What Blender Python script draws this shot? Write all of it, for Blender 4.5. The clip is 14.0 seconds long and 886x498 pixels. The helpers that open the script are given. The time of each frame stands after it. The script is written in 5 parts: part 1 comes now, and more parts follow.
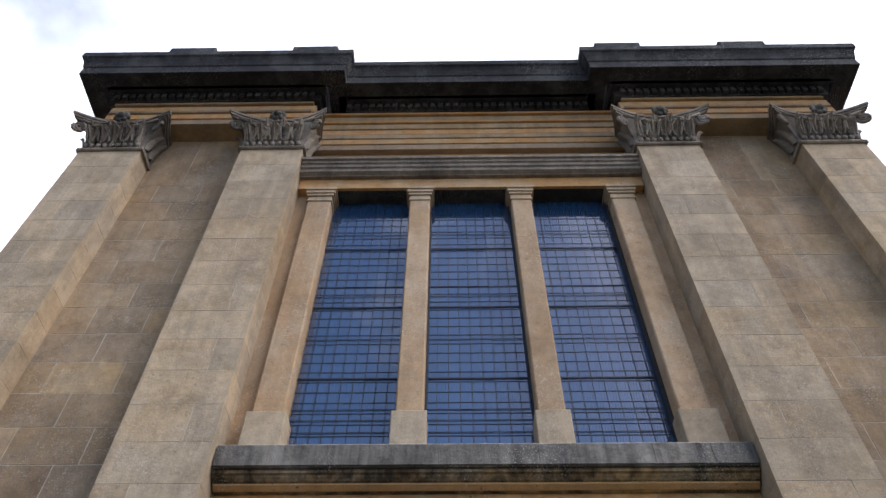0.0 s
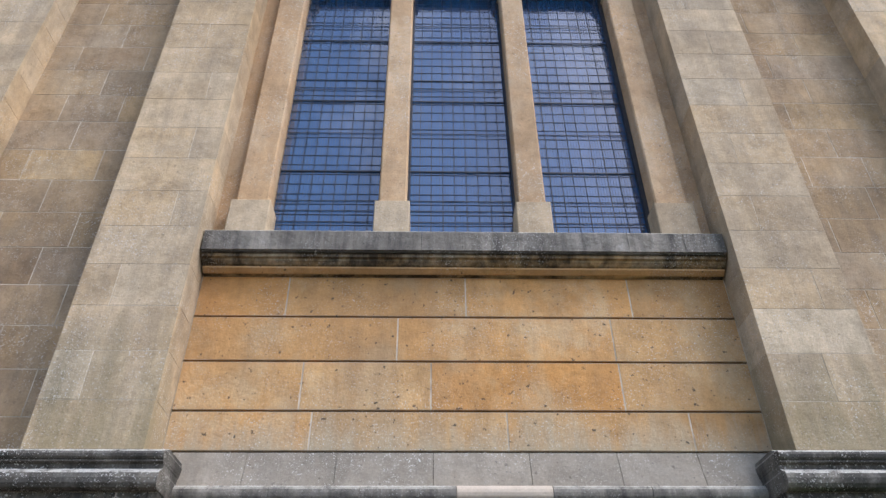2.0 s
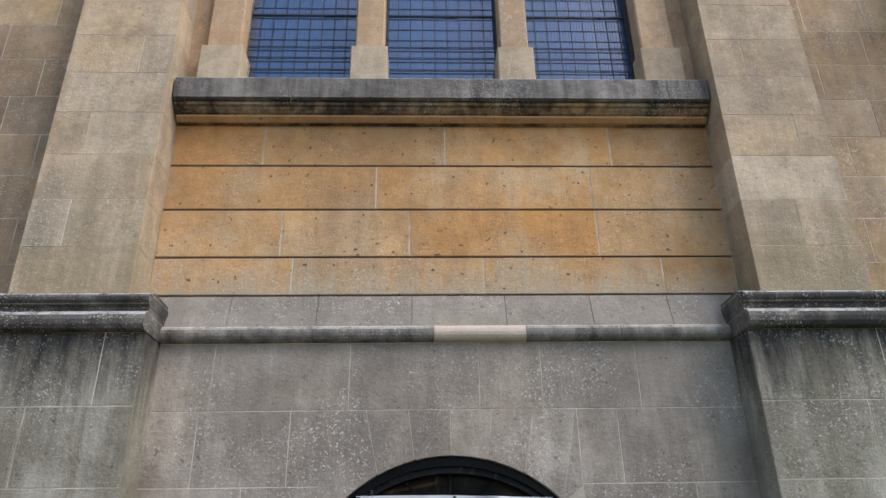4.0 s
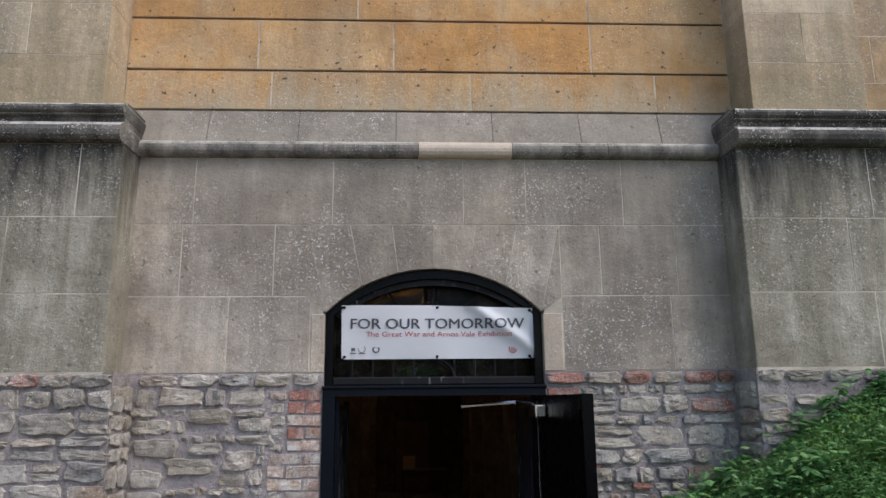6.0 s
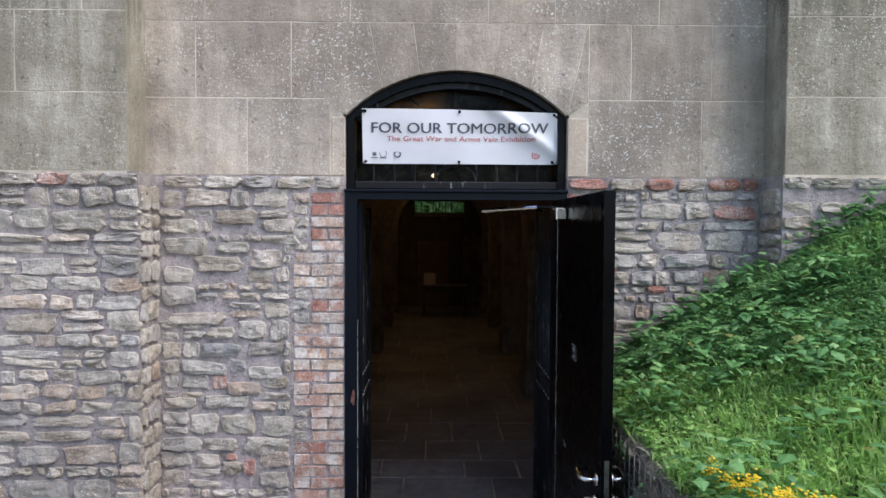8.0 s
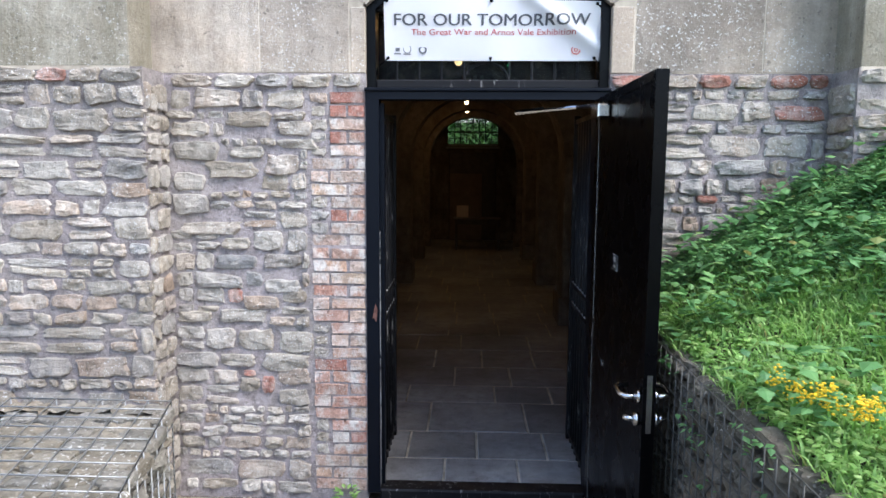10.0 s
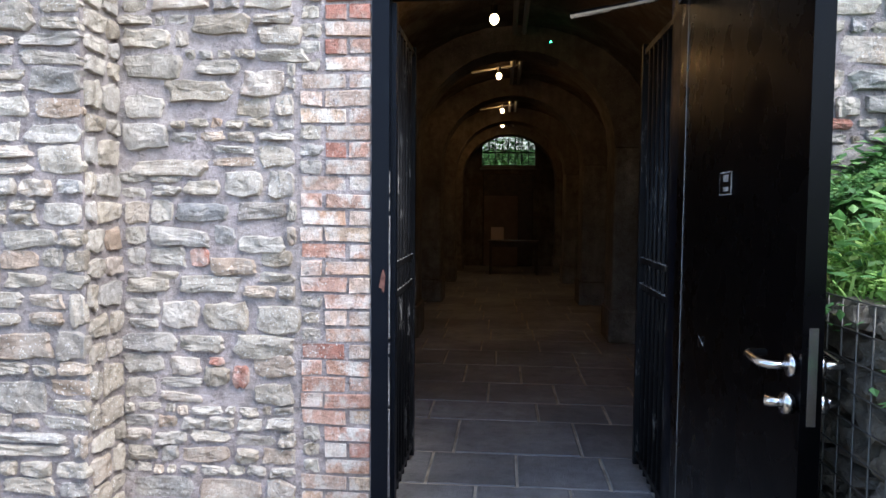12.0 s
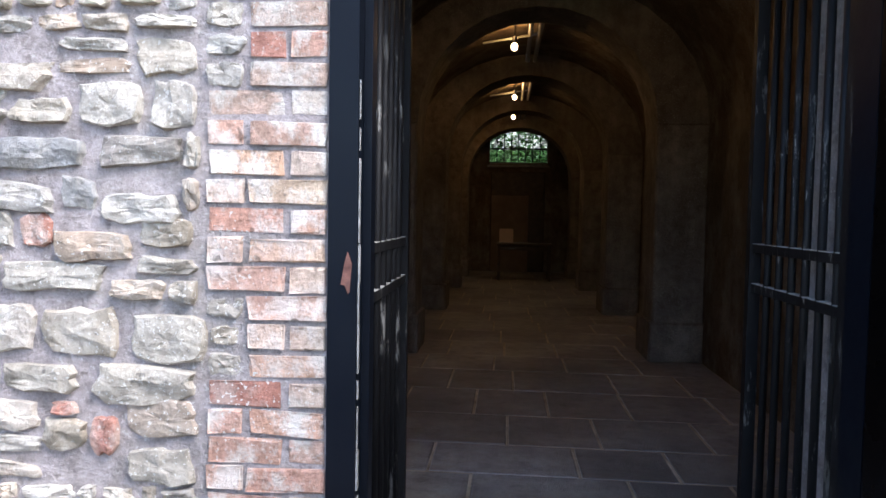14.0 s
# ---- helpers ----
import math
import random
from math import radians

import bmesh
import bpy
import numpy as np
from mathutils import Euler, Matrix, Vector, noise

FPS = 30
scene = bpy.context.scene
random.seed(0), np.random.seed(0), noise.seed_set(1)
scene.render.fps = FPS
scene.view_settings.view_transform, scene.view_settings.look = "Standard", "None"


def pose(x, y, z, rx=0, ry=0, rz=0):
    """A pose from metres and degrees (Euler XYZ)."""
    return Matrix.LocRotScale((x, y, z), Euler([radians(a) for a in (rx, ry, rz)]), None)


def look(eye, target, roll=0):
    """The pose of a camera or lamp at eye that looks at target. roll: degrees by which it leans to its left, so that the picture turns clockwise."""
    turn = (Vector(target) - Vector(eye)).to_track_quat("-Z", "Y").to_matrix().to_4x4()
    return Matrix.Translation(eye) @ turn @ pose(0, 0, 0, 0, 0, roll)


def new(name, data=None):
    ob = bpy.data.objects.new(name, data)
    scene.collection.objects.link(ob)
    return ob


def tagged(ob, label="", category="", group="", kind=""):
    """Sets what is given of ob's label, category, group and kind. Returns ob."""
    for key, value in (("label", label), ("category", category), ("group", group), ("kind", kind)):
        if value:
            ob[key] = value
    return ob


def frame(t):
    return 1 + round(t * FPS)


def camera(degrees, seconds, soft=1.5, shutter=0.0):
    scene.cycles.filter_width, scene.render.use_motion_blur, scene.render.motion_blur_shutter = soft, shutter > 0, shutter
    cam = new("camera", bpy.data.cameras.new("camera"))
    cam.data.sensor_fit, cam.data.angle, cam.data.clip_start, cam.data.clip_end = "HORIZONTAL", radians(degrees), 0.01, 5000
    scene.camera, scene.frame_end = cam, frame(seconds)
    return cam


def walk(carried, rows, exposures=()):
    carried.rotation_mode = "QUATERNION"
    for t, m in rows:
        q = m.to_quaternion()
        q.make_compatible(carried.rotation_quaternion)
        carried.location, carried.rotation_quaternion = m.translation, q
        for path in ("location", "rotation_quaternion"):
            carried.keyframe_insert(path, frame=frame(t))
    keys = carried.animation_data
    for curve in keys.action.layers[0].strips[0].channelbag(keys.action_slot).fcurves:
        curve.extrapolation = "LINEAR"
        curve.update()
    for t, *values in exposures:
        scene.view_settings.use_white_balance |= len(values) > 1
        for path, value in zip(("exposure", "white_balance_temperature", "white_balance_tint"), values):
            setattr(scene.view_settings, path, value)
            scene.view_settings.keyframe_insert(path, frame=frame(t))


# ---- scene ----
cam = camera(64.6, 14.0)
PATH = [
    (0, (-0.034, -0.101, 2.689), (-0.057, 1.156, 4.245), 0.3),
    (0.5, (-0.057, -0.031, 2.636), (-0.061, 1.31, 4.121), 0.2),
    (1, (-0.066, -0.003, 2.616), (-0.056, 1.45, 3.991), 0.1),
    (1.5, (-0.077, 0.026, 2.591), (-0.049, 1.571, 3.861), -0.2),
    (2, (-0.08, 0.043, 2.562), (-0.041, 1.66, 3.738), -0.4),
    (2.5, (-0.08, 0.052, 2.549), (-0.034, 1.721, 3.65), -0.8),
    (3, (-0.049, 0.055, 2.534), (-0.002, 1.784, 3.539), -1.2),
    (3.2, (-0.037, 0.058, 2.529), (0.015, 1.809, 3.495), -1.2),
    (5.3, (0.078, 0.175, 2.373), (0.152, 2.084, 2.966), -0.7),
    (5.5, (0.075, 0.182, 2.366), (0.153, 2.107, 2.903), -0.7),
    (6, (0.077, 0.208, 2.326), (0.16, 2.162, 2.743), -0.5),
    (6.5, (0.062, 0.237, 2.264), (0.148, 2.214, 2.554), -0.0),
    (7, (0.062, 0.254, 2.24), (0.117, 2.247, 2.4), 0.2),
    (7.5, (0.062, 0.25, 2.223), (0.095, 2.249, 2.273), 0.3),
    (8, (0.072, 0.268, 2.188), (0.097, 2.267, 2.119), 0.3),
    (8.5, (0.091, 0.287, 2.153), (0.105, 2.28, 1.985), 0.1),
    (9, (0.134, 0.311, 2.112), (0.092, 2.295, 1.867), -0.3),
    (9.2, (0.139, 0.328, 2.098), (0.081, 2.307, 1.816), 0.0),
    (11.3, (0.05, 1.268, 1.606), (-0.031, 3.261, 1.458), 0.4),
    (11.5, (0.068, 1.355, 1.542), (-0.022, 3.347, 1.387), 0.1),
    (12, (0.093, 1.586, 1.429), (-0.077, 3.575, 1.313), 0.5),
    (12.5, (0.049, 1.83, 1.338), (-0.006, 3.826, 1.226), 0.7),
    (13, (0.052, 2.155, 1.246), (-0.033, 4.151, 1.163), 0.8),
    (13.5, (0.009, 2.501, 1.215), (-0.168, 4.492, 1.129), 1.6),
    (14, (-0.034, 2.886, 1.255), (-0.213, 4.876, 1.161), 1.0),
]
walk(cam, [(t, look(eye, target, roll)) for t, eye, target, roll in PATH],
     exposures=[(0.0, 0.64, 6150, 16), (1.0, 0.82, 6150, 16), (2.0, 1.2, 6200, 15), (3.0, 1.12, 6250, 14), (5.5, 0.84, 6500, 15), (6.0, 0.9, 6450, 15), (6.5, 1.12, 6400, 15), (8.0, 1.5, 6300, 15), (9.0, 1.82, 6200, 14), (11.5, 2.12, 6100, 13), (13.0, 2.5, 6100, 14), (14.0, 2.62, 6150, 14)])

# ---- world and light ----
world = bpy.data.worlds.new("sky")
scene.world = world
world.use_nodes = True
wn, wl = world.node_tree.nodes, world.node_tree.links
wn.clear()
w_out, w_bg = wn.new("ShaderNodeOutputWorld"), wn.new("ShaderNodeBackground")
w_sky = wn.new("ShaderNodeTexSky")
w_sky.sky_type, w_sky.sun_disc = "NISHITA", False
w_sky.sun_elevation, w_sky.sun_rotation = radians(50), radians(128)
w_gain = wn.new("ShaderNodeVectorMath")
w_gain.operation = "SCALE"
w_gain.inputs[3].default_value = 0.13
w_tc, w_map, w_noise, w_ramp, w_mix = (wn.new("ShaderNodeTexCoord"), wn.new("ShaderNodeMapping"), wn.new("ShaderNodeTexNoise"),
                                       wn.new("ShaderNodeValToRGB"), wn.new("ShaderNodeMix"))
w_mix.data_type = "RGBA"
w_map.inputs["Scale"].default_value = (1.0, 1.0, 1.6)
w_noise.inputs["Scale"].default_value, w_noise.inputs["Detail"].default_value = 3.4, 7.0
w_ramp.color_ramp.elements[0].position, w_ramp.color_ramp.elements[1].position = 0.24, 0.60
w_mix.inputs["B"].default_value = (1.22, 1.27, 1.36, 1)
wl.new(w_sky.outputs[0], w_gain.inputs[0])
wl.new(w_gain.outputs[0], w_mix.inputs["A"])
wl.new(w_tc.outputs["Generated"], w_map.inputs[0])
wl.new(w_map.outputs[0], w_noise.inputs["Vector"])
w_dot, w_add = wn.new("ShaderNodeVectorMath"), wn.new("ShaderNodeMath")
w_dot.operation, w_dot.inputs[1].default_value = "DOT_PRODUCT", (0.28, 0.50, 0.0)
w_add.operation, w_add.inputs[1].default_value = "MULTIPLY_ADD", 1.0
wl.new(w_tc.outputs["Generated"], w_dot.inputs[0])
wl.new(w_dot.outputs["Value"], w_add.inputs[0])
wl.new(w_noise.outputs["Fac"], w_add.inputs[2])
wl.new(w_add.outputs[0], w_ramp.inputs[0])
wl.new(w_ramp.outputs[0], w_mix.inputs["Factor"])
wl.new(w_mix.outputs["Result"], w_bg.inputs[0])
wl.new(w_bg.outputs[0], w_out.inputs[0])
w_bg.inputs[1].default_value = 0.9
sun = new("sun", bpy.data.lights.new("sun", "SUN"))
sun.data.energy, sun.data.angle, sun.data.color = 1.1, radians(25), (1.0, 0.97, 0.93)
sun.matrix_world = look((13.0, -5.0, 21.0), (0.2, 4.6, 2.0))

# ---- helpers for building ----
XC, W = 0.207, 4.63          # the facade's centre line and the lower wall's face
rnd = random.Random(7)


class Shape:
    """Collects vertices and faces of one mesh."""

    def __init__(self):
        self.v, self.f = [], []

    def add(self, verts, faces, m=None):
        n = len(self.v)
        self.v += [tuple(m @ Vector(p)) for p in verts] if m is not None else [tuple(p) for p in verts]
        self.f += [tuple(i + n for i in f) for f in faces]
        return self

    def box(self, x0, x1, y0, y1, z0, z1, m=None):
        v = [(x, y, z) for z in (z0, z1) for y in (y0, y1) for x in (x0, x1)]
        return self.add(v, [(0, 2, 3, 1), (4, 5, 7, 6), (0, 1, 5, 4), (1, 3, 7, 5), (3, 2, 6, 7), (2, 0, 4, 6)], m)

    def bevelled(self, x0, x1, y0, y1, z0, z1, c, m=None):
        """A block whose face towards -y has chamfered edges."""
        v = [(x0, y1, z0), (x1, y1, z0), (x1, y1, z1), (x0, y1, z1),
             (x0, y0 + c, z0), (x1, y0 + c, z0), (x1, y0 + c, z1), (x0, y0 + c, z1),
             (x0 + c, y0, z0 + c), (x1 - c, y0, z0 + c), (x1 - c, y0, z1 - c), (x0 + c, y0, z1 - c)]
        f = [(8, 9, 10, 11)]
        for i in range(4):
            j = (i + 1) % 4
            f += [(4 + i, 4 + j, 8 + j, 8 + i), (i, j, 4 + j, 4 + i)]
        f.append((3, 2, 1, 0))
        return self.add(v, f, m)

    def prism(self, outline, x0, x1):
        """A run along x of a closed outline of (y, z)."""
        n = len(outline)
        v = [(x0, y, z) for y, z in outline] + [(x1, y, z) for y, z in outline]
        f = [(i, (i + 1) % n, n + (i + 1) % n, n + i) for i in range(n)]
        return self.add(v, f + [tuple(range(n))[::-1], tuple(range(n, 2 * n))])

    def plate(self, outline, y0, y1):
        """A plate of a closed outline of (x, z) between two depths."""
        n = len(outline)
        v = [(x, y0, z) for x, z in outline] + [(x, y1, z) for x, z in outline]
        f = [(i, (i + 1) % n, n + (i + 1) % n, n + i) for i in range(n)]
        return self.add(v, f + [tuple(range(n))[::-1], tuple(range(n, 2 * n))])

    def tube(self, points, r, sides=8, closed=False):
        """A round bar along points."""
        pts = [Vector(p) for p in points]
        n = len(self.v)
        for i, p in enumerate(pts):
            a, b = pts[max(i - 1, 0)], pts[min(i + 1, len(pts) - 1)]
            if closed:
                a, b = pts[i - 1], pts[(i + 1) % len(pts)]
            d = (b - a).normalized()
            u = d.cross(Vector((0, 0, 1)) if abs(d.z) < 0.9 else Vector((1, 0, 0))).normalized()
            w = d.cross(u)
            rr = r[i] if isinstance(r, (list, tuple)) else r
            self.v += [tuple(p + rr * (math.cos(2 * math.pi * k / sides) * u + math.sin(2 * math.pi * k / sides) * w)) for k in range(sides)]
        rows = len(pts) if closed else len(pts) - 1
        for i in range(rows):
            a, b = n + i * sides, n + ((i + 1) % len(pts)) * sides
            self.f += [(a + k, a + (k + 1) % sides, b + (k + 1) % sides, b + k) for k in range(sides)]
        if not closed:
            self.f += [tuple(n + k for k in range(sides))[::-1], tuple(n + (len(pts) - 1) * sides + k for k in range(sides))]
        return self

    def ball(self, c, r, squash=(1, 1, 1), seg=8, rings=5):
        v = [(c[0], c[1], c[2] - r * squash[2])]
        for i in range(1, rings):
            a = math.pi * i / rings - math.pi / 2
            v += [(c[0] + r * squash[0] * math.cos(a) * math.cos(2 * math.pi * k / seg),
                   c[1] + r * squash[1] * math.cos(a) * math.sin(2 * math.pi * k / seg), c[2] + r * squash[2] * math.sin(a)) for k in range(seg)]
        v.append((c[0], c[1], c[2] + r * squash[2]))
        f = [(0, 1 + (k + 1) % seg, 1 + k) for k in range(seg)]
        for i in range(rings - 2):
            f += [(1 + i * seg + k, 1 + i * seg + (k + 1) % seg, 1 + (i + 1) * seg + (k + 1) % seg, 1 + (i + 1) * seg + k) for k in range(seg)]
        f += [(1 + (rings - 2) * seg + k, 1 + (rings - 2) * seg + (k + 1) % seg, len(v) - 1) for k in range(seg)]
        return self.add(v, f)

    def mesh(self, name, mat, smooth=False):
        me = bpy.data.meshes.new(name)
        me.from_pydata(self.v, [], self.f)
        bm = bmesh.new()
        bm.from_mesh(me)
        bmesh.ops.recalc_face_normals(bm, faces=bm.faces)
        bm.to_mesh(me)
        bm.free()
        me.materials.append(mat)
        if smooth:
            me.polygons.foreach_set("use_smooth", [True] * len(me.polygons))
        return me


def thing(name, label, category, kind="", group="", at=None):
    """An Empty at a thing's base."""
    ob = new(name)
    ob.empty_display_size = 0.1
    if at is not None:
        ob.matrix_basis = at
    return tagged(ob, label, category, group, kind)


def part(name, shape, material, parent, label="", smooth=False):
    """One mesh object under a thing or under a part."""
    me = shape.mesh(name, material, smooth) if isinstance(shape, Shape) else shape
    ob = new(name, me)
    ob.parent = parent
    return tagged(ob, label)


def structure(name, shape, material, label, category, smooth=False):
    return tagged(new(name, shape.mesh(name, material, smooth)), label, category, "", "structure")


# ---- materials ----
def nodes_of(name):
    m = bpy.data.materials.new(name)
    m.use_nodes = True
    return m, m.node_tree.nodes, m.node_tree.links, m.node_tree.nodes["Principled BSDF"]


def noise_at(n, l, scale, detail=4.0, rough=0.6, stretch=(1, 1, 1), shift=None):
    geo, mp, tex = n.new("ShaderNodeNewGeometry"), n.new("ShaderNodeMapping"), n.new("ShaderNodeTexNoise")
    mp.inputs["Scale"].default_value = stretch
    tex.inputs["Scale"].default_value, tex.inputs["Detail"].default_value, tex.inputs["Roughness"].default_value = scale, detail, rough
    l.new(geo.outputs["Position"], mp.inputs["Vector"])
    if shift is not None:
        l.new(shift, mp.inputs["Location"])
    l.new(mp.outputs[0], tex.inputs["Vector"])
    return tex.outputs["Fac"]


def ramp_of(n, l, fac, stops):
    r = n.new("ShaderNodeValToRGB")
    el = r.color_ramp.elements
    while len(el) < len(stops):
        el.new(0.5)
    for e, (p, c) in zip(el, stops):
        e.position, e.color = p, (*c, 1) if len(c) == 3 else c
    l.new(fac, r.inputs[0])
    return r.outputs[0]


def mixed(n, l, fac, a, b, mode="MIX"):
    x = n.new("ShaderNodeMix")
    x.data_type, x.blend_type = "RGBA", mode
    for key, val in (("Factor", fac), ("A", a), ("B", b)):
        if isinstance(val, (int, float)):
            x.inputs[key].default_value = val
        elif isinstance(val, tuple):
            x.inputs[key].default_value = (*val, 1)
        else:
            l.new(val, x.inputs[key])
    return x.outputs["Result"]


def bump_of(n, l, height, strength, distance, bsdf, before=None):
    b = n.new("ShaderNodeBump")
    b.inputs["Strength"].default_value, b.inputs["Distance"].default_value = strength, distance
    l.new(height, b.inputs["Height"])
    if before is not None:
        l.new(before, b.inputs["Normal"])
    l.new(b.outputs[0], bsdf.inputs["Normal"])
    return b.outputs[0]


BW = ((0.0, (0, 0, 0)), (1.0, (1, 1, 1)))


def stone(name, tones, stain=(0.10, 0.09, 0.075), stain_amount=(0.52, 0.75), speck=0.3, streak=0.5, bump=0.35, rough=0.9, pits=0.3, grain=9.0, bloom=0.25, pale=(0.52, 0.47, 0.39), mottle=0.85, patch=2.3, cover=0.47, runs=(), settle=None, fine=0.28):
    """Weathered building stone: tones by piece, broad stains, vertical streaks, lichen specks, pits."""
    m, n, l, bsdf = nodes_of(name)
    info = n.new("ShaderNodeObjectInfo")
    col = ramp_of(n, l, info.outputs["Random"], [(i / max(1, len(tones) - 1), t) for i, t in enumerate(tones)])
    col = mixed(n, l, ramp_of(n, l, noise_at(n, l, 1.3, 5), [(0.3, (0, 0, 0)), (0.7, (0.55, 0.55, 0.55))]), col, tones[-1])
    col = mixed(n, l, mottle, col, ramp_of(n, l, noise_at(n, l, grain, 8, 0.72), [(0.32, (0.50, 0.49, 0.47)), (0.5, (1.0, 1.0, 1.0)), (0.68, (1.4, 1.4, 1.42))]), "MULTIPLY")
    col = mixed(n, l, ramp_of(n, l, noise_at(n, l, patch, 7, 0.7, (1, 1, 0.7)), [(cover, (0, 0, 0)), (cover + 0.13, (bloom, bloom, bloom))]), col, pale)
    shade = n.new("ShaderNodeMath")
    shade.operation = "FRACT"
    times = n.new("ShaderNodeMath")
    times.operation, times.inputs[1].default_value = "MULTIPLY", 7.31
    l.new(info.outputs["Random"], times.inputs[0])
    l.new(times.outputs[0], shade.inputs[0])
    col = mixed(n, l, 1.0, col, ramp_of(n, l, shade.outputs[0], [(0.0, (0.84, 0.83, 0.82)), (1.0, (1.12, 1.12, 1.12))]), "MULTIPLY")
    big = noise_at(n, l, 0.9, 6, 0.62)
    run = noise_at(n, l, 1.0, 5, 0.65, (9.0, 9.0, 0.8))
    dirt = n.new("ShaderNodeMath")
    dirt.operation = "MULTIPLY_ADD"
    l.new(run, dirt.inputs[0])
    dirt.inputs[1].default_value = streak
    both = n.new("ShaderNodeMath")
    both.operation = "MULTIPLY"
    l.new(big, both.inputs[0])
    both.inputs[1].default_value = 1.0 - streak
    l.new(both.outputs[0], dirt.inputs[2])
    fac = ramp_of(n, l, dirt.outputs[0], [(stain_amount[0] - 0.1, (0, 0, 0)), (stain_amount[1], (0.9, 0.9, 0.9))])
    col = mixed(n, l, fac, col, stain)
    where = n.new("ShaderNodeNewGeometry")
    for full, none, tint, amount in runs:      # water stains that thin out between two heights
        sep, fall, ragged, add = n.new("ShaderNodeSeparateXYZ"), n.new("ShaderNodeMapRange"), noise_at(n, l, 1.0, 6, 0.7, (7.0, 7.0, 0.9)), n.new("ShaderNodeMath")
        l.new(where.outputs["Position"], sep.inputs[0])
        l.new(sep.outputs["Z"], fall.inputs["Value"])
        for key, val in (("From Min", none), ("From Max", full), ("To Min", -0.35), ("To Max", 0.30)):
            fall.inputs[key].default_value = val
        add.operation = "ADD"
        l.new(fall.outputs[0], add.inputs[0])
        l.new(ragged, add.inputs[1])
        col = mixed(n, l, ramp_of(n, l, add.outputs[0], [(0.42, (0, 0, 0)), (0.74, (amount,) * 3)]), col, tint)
    if settle is not None:                     # lichen and dust that lie on upward faces
        up_z, patchy = n.new("ShaderNodeSeparateXYZ"), noise_at(n, l, 14.0, 6, 0.7)
        l.new(where.outputs["True Normal"], up_z.inputs[0])
        lie = mixed(n, l, 1.0, ramp_of(n, l, up_z.outputs["Z"], [(0.25, (0, 0, 0)), (0.75, (1, 1, 1))]), ramp_of(n, l, patchy, [(0.36, (0, 0, 0)), (0.55, (0.9, 0.9, 0.9))]), "MULTIPLY")
        col = mixed(n, l, lie, col, settle)
    col = mixed(n, l, fine, col, ramp_of(n, l, noise_at(n, l, 75.0, 6, 0.8), [(0.32, (0.50, 0.50, 0.49)), (0.5, (1.0, 1.0, 1.0)), (0.68, (1.42, 1.42, 1.42))]), "MULTIPLY")
    spots = ramp_of(n, l, noise_at(n, l, 85.0, 2, 0.5), [(0.61, (0, 0, 0)), (0.67, (speck, speck, speck))])
    gate = ramp_of(n, l, noise_at(n, l, 1.7, 3), [(0.42, (0, 0, 0)), (0.62, (1, 1, 1))])
    col = mixed(n, l, mixed(n, l, 1.0, spots, gate, "MULTIPLY"), col, (0.62, 0.60, 0.55))
    dark = ramp_of(n, l, noise_at(n, l, 26.0, 2, 0.5), [(0.26, (pits, pits, pits)), (0.32, (0, 0, 0))])
    col = mixed(n, l, dark, col, (0.05, 0.045, 0.04))
    l.new(col, bsdf.inputs["Base Color"])
    bsdf.inputs["Roughness"].default_value = rough
    bsdf.inputs["Specular IOR Level"].default_value = 0.25
    first = bump_of(n, l, noise_at(n, l, 45.0, 8, 0.75), bump, 0.016, bsdf)
    bump_of(n, l, noise_at(n, l, 6.0, 5, 0.6), bump, 0.03, bsdf, first)
    return m


def plain(name, color, rough=0.6, metal=0.0, vary=0.25, scale=12.0, bump=0.1, spec=0.5):
    m, n, l, bsdf = nodes_of(name)
    f = ramp_of(n, l, noise_at(n, l, scale, 5), [(0.3, tuple(c * (1 - vary) for c in color)), (0.7, tuple(min(1, c * (1 + vary)) for c in color))])
    l.new(f, bsdf.inputs["Base Color"])
    r = ramp_of(n, l, noise_at(n, l, scale * 0.6, 4), [(0.3, (rough * 0.8,) * 3), (0.7, (min(1, rough * 1.2),) * 3)])
    l.new(r, bsdf.inputs["Roughness"])
    bsdf.inputs["Metallic"].default_value = metal
    bsdf.inputs["Specular IOR Level"].default_value = spec
    if bump:
        bump_of(n, l, noise_at(n, l, scale * 5, 4), bump, 0.004, bsdf)
    return m


def glow(name, color, strength):
    m, n, l, bsdf = nodes_of(name)
    bsdf.inputs["Emission Color"].default_value = (*color, 1)
    bsdf.inputs["Emission Strength"].default_value = strength
    return m


def worn_paint(name, color, chip, rough, amount=0.66, spec=0.18, stretch=(1, 1, 1)):
    """Dark gloss paint with dust and chips."""
    m, n, l, bsdf = nodes_of(name)
    f = ramp_of(n, l, noise_at(n, l, 30.0, 6, 0.7, stretch), [(amount, (0, 0, 0)), (amount + 0.06, (1, 1, 1))])
    g = ramp_of(n, l, noise_at(n, l, 2.0, 4), [(0.4, (0, 0, 0)), (0.65, (1, 1, 1))])
    col = mixed(n, l, mixed(n, l, 1.0, f, g, "MULTIPLY"), color, chip)
    l.new(col, bsdf.inputs["Base Color"])
    l.new(ramp_of(n, l, noise_at(n, l, 5.0, 4), [(0.3, (rough,) * 3), (0.7, (rough * 1.8,) * 3)]), bsdf.inputs["Roughness"])
    bsdf.inputs["Specular IOR Level"].default_value = spec
    bump_of(n, l, noise_at(n, l, 40.0, 3), 0.08, 0.003, bsdf)
    return m


